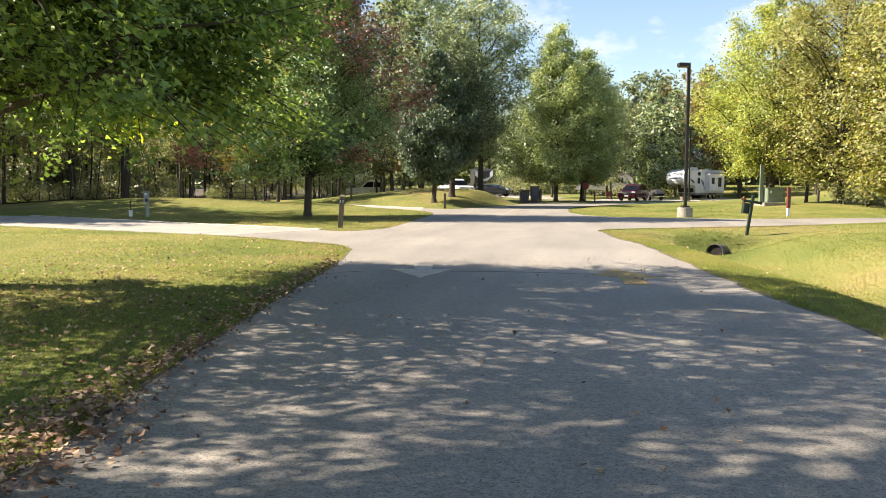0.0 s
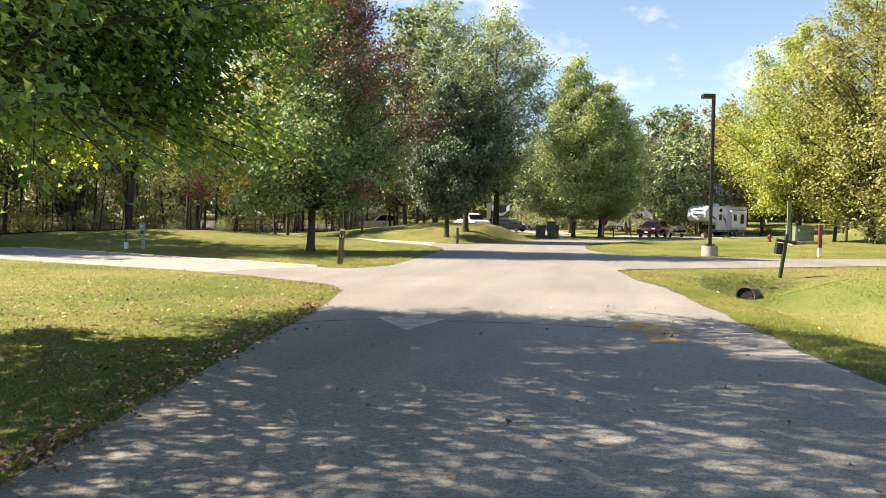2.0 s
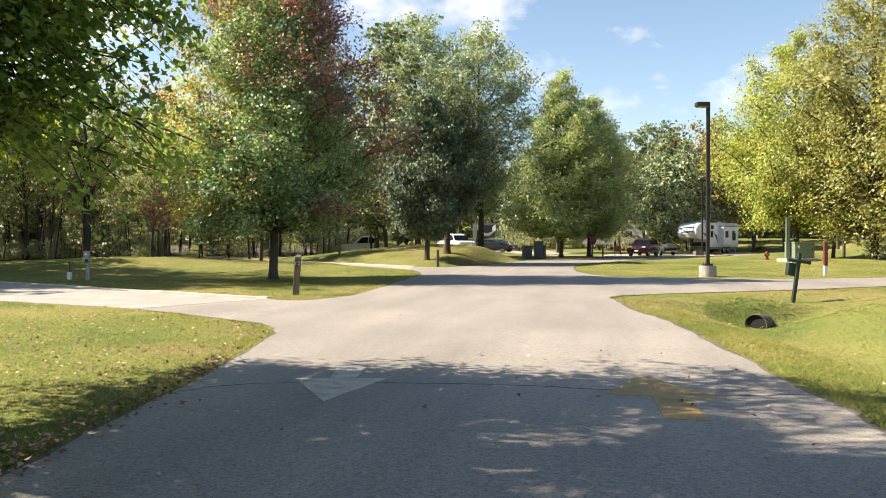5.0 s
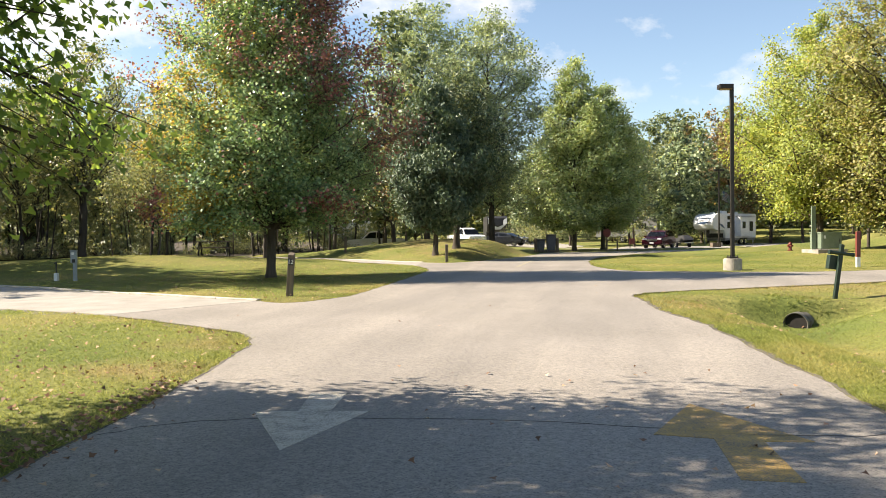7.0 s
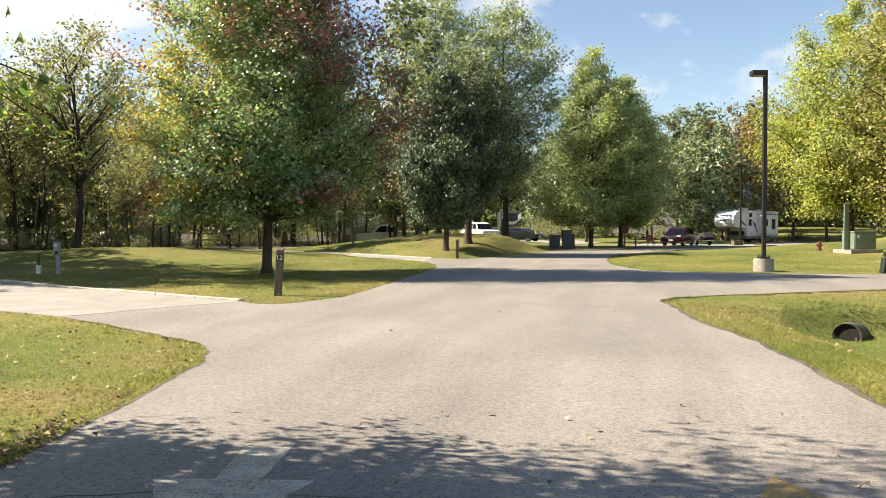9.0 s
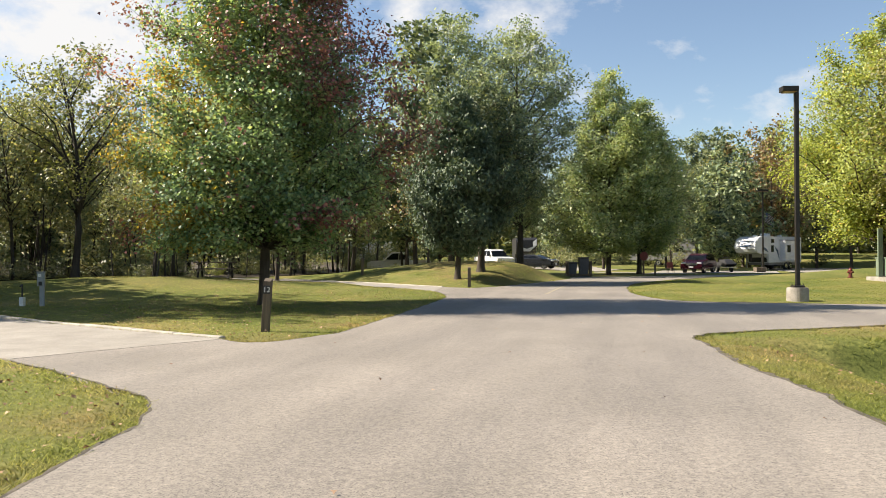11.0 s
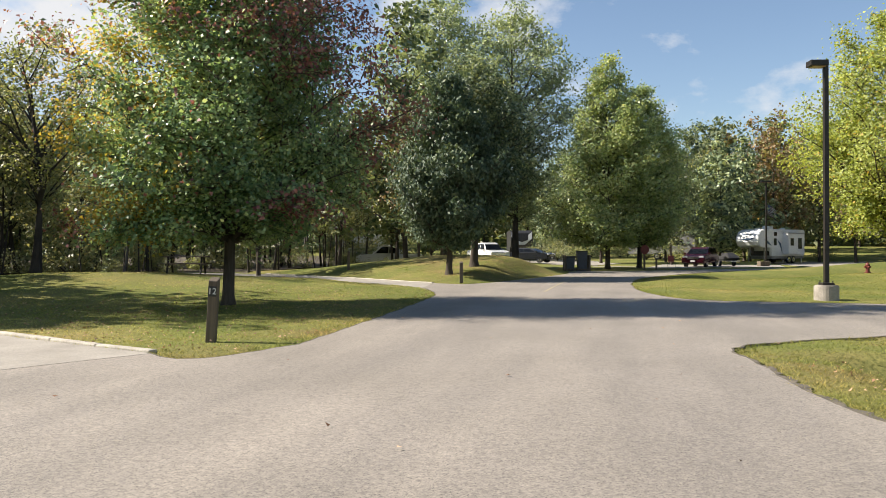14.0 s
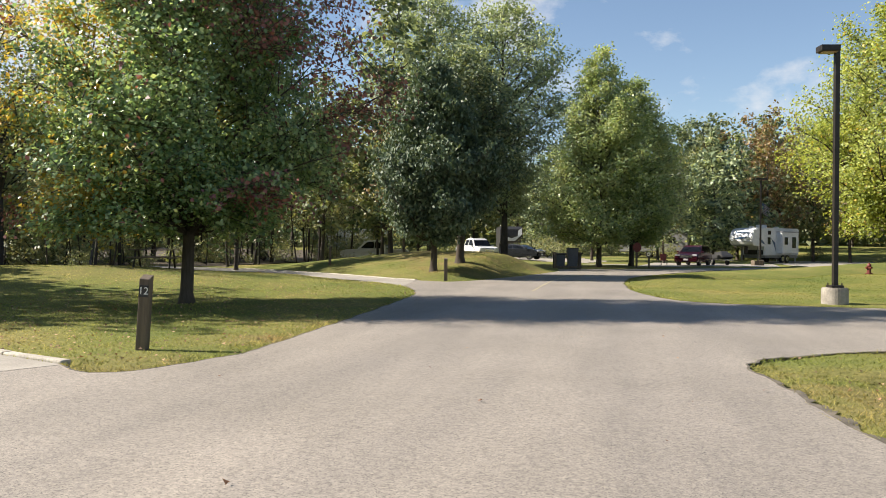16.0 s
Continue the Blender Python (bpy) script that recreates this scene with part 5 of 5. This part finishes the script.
def fifth_wheel(at, rz):
    top = thing("fifth_wheel_trailer", at, "white fifth-wheel camping trailer with blue swooshes", "camping trailer", rz)
    hull = [(-4.3, 0.72), (-4.35, 3.3), (-4.2, 3.42), (1.7, 3.42), (3.2, 3.4), (3.9, 3.18), (4.25, 2.65), (4.3, 2.2), (4.0, 1.75), (3.4, 1.6), (2.0, 1.6), (1.9, 0.72)]
    body = part("body", slab(hull, 2.44, 0, 0.06), RV_WHITE, top)
    part("skirt", box((6.0, 2.3, 0.3), (-1.2, 0, 0.6), 0.03), RV_GREY, top)
    slide = part("slide_out", box((3.0, 0.75, 2.1), (-1.6, 1.5, 1.95), 0.03), RV_WHITE, top, "white slide-out room")
    part("slide_roof", box((3.1, 0.8, 0.06), (-1.6, 1.52, 3.05), 0.02), RV_GREY, slide)
    for x, w, h, z in ((-0.75, 0.6, 0.75, 2.15), (-2.2, 0.7, 1.1, 2.0)):
        frame_ = part("window", box((w, 0.04, h), (x, 1.89, z), 0.03), BLACK, slide)
        part("pane", box((w - 0.1, 0.02, h - 0.1), (x, 1.912, z), 0.01), CAR_GLASS, frame_)
    for x, z, w, h in ((1.25, 2.15, 0.5, 0.7), (1.2, 2.95, 0.55, 0.4)):
        frame_ = part("window", box((w, 0.04, h), (x, 1.235, z), 0.03), BLACK, body)
        part("pane", box((w - 0.1, 0.02, h - 0.1), (x, 1.26, z), 0.01), CAR_GLASS, frame_)
    part("swoosh", blade_shape([(1.9, 1.75), (2.6, 1.95), (3.2, 2.4), (2.4, 2.2)], 1.232), RV_BLUE, body, "dark blue swoosh")
    part("swoosh", blade_shape([(-0.05, 1.0), (0.3, 1.6), (0.9, 2.4), (0.2, 2.0)], 1.232), RV_BLUE, body, "dark blue swoosh")
    part("swoosh", blade_shape([(-4.1, 1.6), (-3.3, 2.1), (-3.5, 2.3), (-4.2, 2.0)], 1.232), RV_BLUE, body, "dark blue swoosh")
    bm = bmesh.new()
    add_box(bm, (0.03, 1.3, 0.12), (4.12, 0, 2.93), 0, Matrix.Rotation(radians(-34), 4, "Y"))
    part("name_band", bm, RV_BLUE, body, "blurred dark name band")
    bm = bmesh.new()
    bm.faces.new([bm.verts.new(p) for p in ((4.318, -0.85, 2.36), (4.318, 0.2, 2.28), (4.315, 0.85, 2.5), (4.312, 0.1, 2.52))])
    bmesh.ops.solidify(bm, geom=list(bm.faces), thickness=0.015)
    part("swoosh", bm, RV_BLUE, body, "dark blue swoosh on the nose")
    part("storage_bay", box((0.06, 2.0, 0.75), (1.93, 0, 1.15), 0.02), BLACK, body, "black panel across the front below the nose")
    part("air_conditioner", box((0.95, 0.7, 0.34), (0.6, 0, 3.58), 0.1), RV_WHITE, top)
    part("vent_cover", box((0.4, 0.4, 0.18), (-1.8, 0.2, 3.5), 0.05), RV_WHITE, top)
    part("vent_cover", box((0.4, 0.4, 0.16), (2.7, 0.2, 3.47), 0.05), RV_WHITE, top)
    for s in (-1, 1):
        for x in (-2.2, -1.35):
            road_wheel(top, x, s * 1.2, 0.37)
        part("landing_leg", box((0.1, 0.1, 1.6), (2.6, s * 0.85, 0.8), 0.01), RV_GREY, top)
        part("rear_jack", box((0.09, 0.09, 0.9), (-4.0, s * 1.0, 0.45), 0.01), WHITE_PAINT, top)
    part("hitch", box((0.25, 0.25, 0.9), (3.3, 0, 1.3), 0.02), DARK_METAL, top)
    part("ladder", box((0.05, 0.4, 2.4), (-4.4, 0.6, 2.2), 0.01), CHROME, top)
    part("entry_steps", box((0.7, 0.5, 0.16), (0.6, 1.4, 0.4), 0.02), DARK_METAL, top)
    awning = part("awning", box((3.4, 2.0, 0.05), (0.2, -2.2, 2.75), 0.01, Matrix.Rotation(radians(10), 4, "X")), RV_GREY, top, "grey extended awning")
    for x in (-1.4, 1.8):
        part("awning_arm", rod((x, -1.24, 1.2), (x, -3.15, 2.6), 0.03), WHITE_PAINT, awning)


fifth_wheel(at_land(13.9, 83.5, 0.05), -130)


def travel_trailer(at, rz, label, length, mat):
    top = thing("travel_trailer", at, label, "camping trailer", rz, "parked trailers")
    h = length / 2
    body = part("body", slab([(-h, 0.6), (-h, 2.9), (-h + 0.2, 3.05), (h - 0.7, 3.05), (h - 0.1, 2.6), (h, 1.3), (h - 0.3, 0.6)], 2.4, 0, 0.06), mat, top)
    for x in (-h * 0.6, -h * 0.05, h * 0.5):
        w = part("window", box((0.9, 0.04, 0.7), (x, -1.21, 1.95), 0.03), BLACK, body)
        part("pane", box((0.8, 0.02, 0.6), (x, -1.235, 1.95), 0.01), CAR_GLASS, w)
    part("stripe", box((length * 0.92, 0.012, 0.16), (-0.1, -1.207, 1.3)), RV_GREY, body)
    part("air_conditioner", box((0.9, 0.7, 0.3), (0, 0, 3.18), 0.08), RV_WHITE, top)
    for s in (-1, 1):
        for x in (-0.5, 0.35):
            road_wheel(top, x, s * 1.18, 0.36)
    part("drawbar", box((1.2, 0.12, 0.12), (h + 0.4, 0, 0.55), 0.01), DARK_METAL, top)


travel_trailer(at_land(-29.0, 84, 0.1), 20, "white travel trailer half hidden by trees", 7.5, RV_WHITE)
travel_trailer(at_land(3.6, 92, 0.1), -10, "grey travel trailer under the trees", 7.5, RV_GREY)


def toy_hauler(at, rz):
    top = thing("camping_trailer", at, "black camping trailer with a white V on its nose", "camping trailer", rz)
    body = part("body", slab([(-4, 0.7), (-4, 3.4), (3.2, 3.4), (3.9, 3.1), (4.1, 2.2), (3.7, 1.5), (2.2, 1.4), (2.1, 0.7)], 2.5, 0, 0.06), BLACK, top)
    for s in (-1, 1):
        bm = bmesh.new()
        bm.faces.new([bm.verts.new(p) for p in ((4.13, 0, 1.75), (4.12, s * 0.35, 1.75), (4.13, s * 1.15, 2.45), (3.95, s * 1.15, 3.2), (4.0, s * 0.75, 2.9), (4.13, s * 0.7, 2.3), (4.13, 0, 2.05))])
        bmesh.ops.recalc_face_normals(bm, faces=bm.faces)
        bmesh.ops.solidify(bm, geom=list(bm.faces), thickness=0.03)
        part("white_chevron", bm, RV_WHITE, body, "white chevron panel")
    for s in (-1, 1):
        for x in (-2, -1.1):
            road_wheel(top, x, s * 1.22, 0.38)
    for s in (-1, 1):
        part("landing_leg", box((0.1, 0.1, 1.5), (2.6, s * 0.9, 0.75), 0.01), RV_GREY, top)


toy_hauler(at_land(-13.0, 92.0, 0.05), -78)


def jet_ski(at, rz):
    top = thing("watercraft_trailer", at, "dark personal watercraft on a small trailer", "boat trailer", rz)
    part("hull", slab([(-1.4, 0.55), (-1.35, 0.85), (-0.4, 0.95), (0.3, 1.2), (0.6, 1.15), (1.3, 0.85), (1.5, 0.7), (0.9, 0.5)], 1.0, 0.5, 0.05, 0.8), BLACK, top)
    part("seat", box((1.1, 0.4, 0.22), (-0.6, 0, 1.02), 0.06), BLACK, top)
    part("handlebar", rod((0.25, -0.35, 1.3), (0.25, 0.35, 1.3), 0.03), BLACK, top)
    part("trailer_frame", box((2.8, 0.9, 0.08), (0.1, 0, 0.45), 0.01), CHROME, top)
    for s in (-1, 1):
        road_wheel(top, -0.3, s * 0.72, 0.28, 0.18)


jet_ski((8.3, 70.5, 0.034), -75)


def camp_chair(at, rz, label):
    top = thing("camp_chair", at, label, "camp chair", rz, "red camp chairs")
    part("seat", box((0.5, 0.5, 0.05), (0, 0, 0.42), 0.015), RED_PAINT, top)
    part("backrest", box((0.5, 0.05, 0.5), (0, 0.26, 0.7), 0.015, Matrix.Rotation(radians(-10), 4, "X")), RED_PAINT, top)
    for x in (-0.24, 0.24):
        for y in (-0.22, 0.24):
            part("leg", rod((x, y, 0.45), (x * 1.1, y * 1.1, 0), 0.016, sides=8), DARK_METAL, top)


camp_chair((3.3, 66.2, 0.034), 10, "red folding camp chair on the pad")

fire_ring = thing("timber_box", at_land(11.2, 70.4), "small weathered timber planter box", "planter", 15)
for x, y, sx, sy in ((0, -0.35, 0.8, 0.08), (0, 0.35, 0.8, 0.08), (-0.36, 0, 0.08, 0.62), (0.36, 0, 0.08, 0.62)):
    part("side_board", box((sx, sy, 0.6), (x, y, 0.2), 0.01), WEATHERED_WOOD, fire_ring)
part("soil", box((0.63, 0.61, 0.3), (0, 0, 0.2)), BARK, fire_ring)


def flag(at):
    top = thing("flag", at, "red and white striped flag with a blue corner on a pole", "flag", 15)
    part("pole", rod((0, 0, -0.2), (0, 0, 6.3), 0.035), CHROME, top)
    for k in range(13):
        bm = bmesh.new()
        rows = []
        for j in range(7):
            x = 0.05 + j * 0.16
            dz = -0.09 * j
            y = 0.07 * math.sin(j * 1.4)
            rows.append((bm.verts.new((x, y, 6.2 + dz - k * 0.085)), bm.verts.new((x, y, 6.2 + dz - (k + 1) * 0.085))))
        for a, b in zip(rows, rows[1:]):
            bm.faces.new((a[0], a[1], b[1], b[0]))
        bmesh.ops.solidify(bm, geom=list(bm.faces), thickness=0.01)
        part("stripe", bm, RED_PAINT if k % 2 == 0 else WHITE_PAINT, top)
    part("canton", box((0.45, 0.03, 0.58), (0.28, 0.05, 5.82), 0.0, Matrix.Rotation(radians(28), 4, "Y")), RV_BLUE, top, "blue corner")


flag(at_land(14.0, 86.5))


# ---- grass and fallen leaves ----
def lawn_blade_material():
    m, n, l, b = material("lawn_blade", 0.6)
    wide = noise_tex(n, l, 0.22, 5, 0.6)
    patch = ramp(n, [(0.30, (0.16, 0.205, 0.055)), (0.48, (0.25, 0.265, 0.08)), (0.64, (0.355, 0.315, 0.125)), (0.80, (0.35, 0.255, 0.15))])
    l.new(wide.outputs["Fac"], patch.inputs["Fac"])
    geo = n.new("ShaderNodeNewGeometry")
    r = ramp(n, [(0.0, (0.6, 0.66, 0.52)), (0.55, (1.05, 1.08, 0.95)), (1.0, (1.65, 1.5, 1.25))])
    l.new(geo.outputs["Random Per Island"], r.inputs["Fac"])
    tone = mixed(n, l, dried(n, l, patch.outputs["Color"], (0.32, 0.25, 0.125)), r.outputs["Color"], 1.0, "MULTIPLY")
    l.new(tone, b.inputs["Base Color"])
    t = n.new("ShaderNodeBsdfTranslucent")
    l.new(tone, t.inputs["Color"])
    mix = n.new("ShaderNodeMixShader")
    b.inputs["Specular IOR Level"].default_value = 0.2
    mix.inputs["Fac"].default_value = 0.55
    l.new(b.outputs["BSDF"], mix.inputs[1])
    l.new(t.outputs["BSDF"], mix.inputs[2])
    l.new(mix.outputs["Shader"], n["Material Output"].inputs["Surface"])
    return m


def grass():
    rng = np.random.default_rng(3)
    xs, ys, ds = [], [], []
    for near, far in ((1.5, 5), (5, 9), (9, 16), (16, 30), (30, 46)):
        most = 1900 * min(1.0, (3.2 / near) ** 1.3)
        x0, x1, y0, y1 = max(-26, 0.5 - far), min(26, 0.5 + far), -18, min(-2 + far, 44)
        n = int((x1 - x0) * (y1 - y0) * most)
        x, y = rng.uniform(x0, x1, n), rng.uniform(y0, y1, n)
        d = np.hypot(x - 0.5, y - np.clip(y, -16, -2))
        keep = (d >= near) & (d < far) & (rng.random(n) < np.minimum(1, (3.2 / d) ** 1.3) * 1900 / most)
        keep &= np.abs(x - 0.95) < 0.75 * (y + 18.6) + 1.5
        xs.append(x[keep]), ys.append(y[keep]), ds.append(d[keep])
    x, y, away = np.concatenate(xs), np.concatenate(ys), np.concatenate(ds)
    d = paved_distance(x, y)
    keep = (np.abs(x - 4.9) > 0.3) | (np.abs(y - 7.4) > 0.25)
    x, y, d, away = x[keep], y[keep], d[keep], away[keep]
    keep = d > -0.09 + 0.13 * rng.random(len(x))
    x, y, d, away = x[keep], y[keep], d[keep], away[keep]
    z = land(x, y)
    n = len(x)
    tall = rng.uniform(0.016, 0.046, n) * np.where(d < 0.3, 1.3, 1.0) * np.where((np.hypot(x - 5, y - 7.9) < 0.7) & (y > 7.45), 2.6, 1.0)
    w = 0.0042 + 0.0007 * away
    a = rng.random(n) * 2 * math.pi
    lean = rng.normal(size=(n, 2)) * tall[:, None] * 1.15
    p = np.stack([x, y, z - 0.01], 1)
    side = np.stack([np.cos(a) * w, np.sin(a) * w, np.zeros(n)], 1)
    tip = p + np.stack([lean[:, 0], lean[:, 1], tall], 1)
    v = np.stack([p - side, p + side, tip], 1).reshape(-1, 3)
    ob = new("grass", mesh_from("grass", v, np.arange(n * 3).reshape(n, 3), [lawn_blade_material()]))
    tagged(ob, "short yellow-green lawn grass", "grass", kind="stuff")


def fallen_leaves():
    rng = np.random.default_rng(9)
    pts = []

    def strew(x0, x1, y0, y1, n, on_road):
        x, y = rng.uniform(x0, x1, n), rng.uniform(y0, y1, n)
        d = paved_distance(x, y)
        keep = d < -0.05 if on_road else d > 0
        x, y = x[keep], y[keep]
        z = np.where(paved_distance(x, y) < 0, 0.036, land(x, y) + 0.035)
        pts.append(np.stack([x, y, z + rng.uniform(0, 0.02, len(x))], 1))

    strew(-3.5, 4, -18, -3, 190, True)
    strew(-6, 3, -3, 14, 26, True)
    strew(-9, -1, -17.5, -9, 3200, False)
    strew(-9, -1, -9, -3, 1300, False)
    strew(-9, -1, -3, 1.5, 420, False)
    strew(-14, -8, -8, 3.5, 220, False)
    strew(2, 9, -12, 9, 420, False)
    strew(-17, -5, 6, 24, 2300, False)
    strew(-18, -4, 31, 43, 1100, False)
    # the drift along the kerbless left edge
    edge = softened(LEFT_EDGE[1:8], 4, 0.0)
    for (ax, ay), (bx, by) in zip(edge, edge[1:]):
        k = int(math.hypot(bx - ax, by - ay) * (460 if by < -13.6 else 190 if by < -11.5 else 85))
        t = rng.random(k)
        off = rng.normal(size=k) * (0.22 if by < -13 else 0.13) - 0.08
        x, y = ax + (bx - ax) * t + off, ay + (by - ay) * t
        z = np.where(paved_distance(x, y) < 0, 0.038, land(x, y) + 0.04)
        pts.append(np.stack([x, y, z + rng.uniform(0, 0.035, k)], 1))
    at = np.concatenate(pts)
    v, f = leaves(rng, at, 0.048, "lobed", 1.1)
    ob = new("fallen_leaves", mesh_from("fallen_leaves", v, f, [DEAD_LEAF]))
    tagged(ob, "dry brown and tan fallen leaves", "fallen leaves", kind="stuff")


grass()
fallen_leaves()
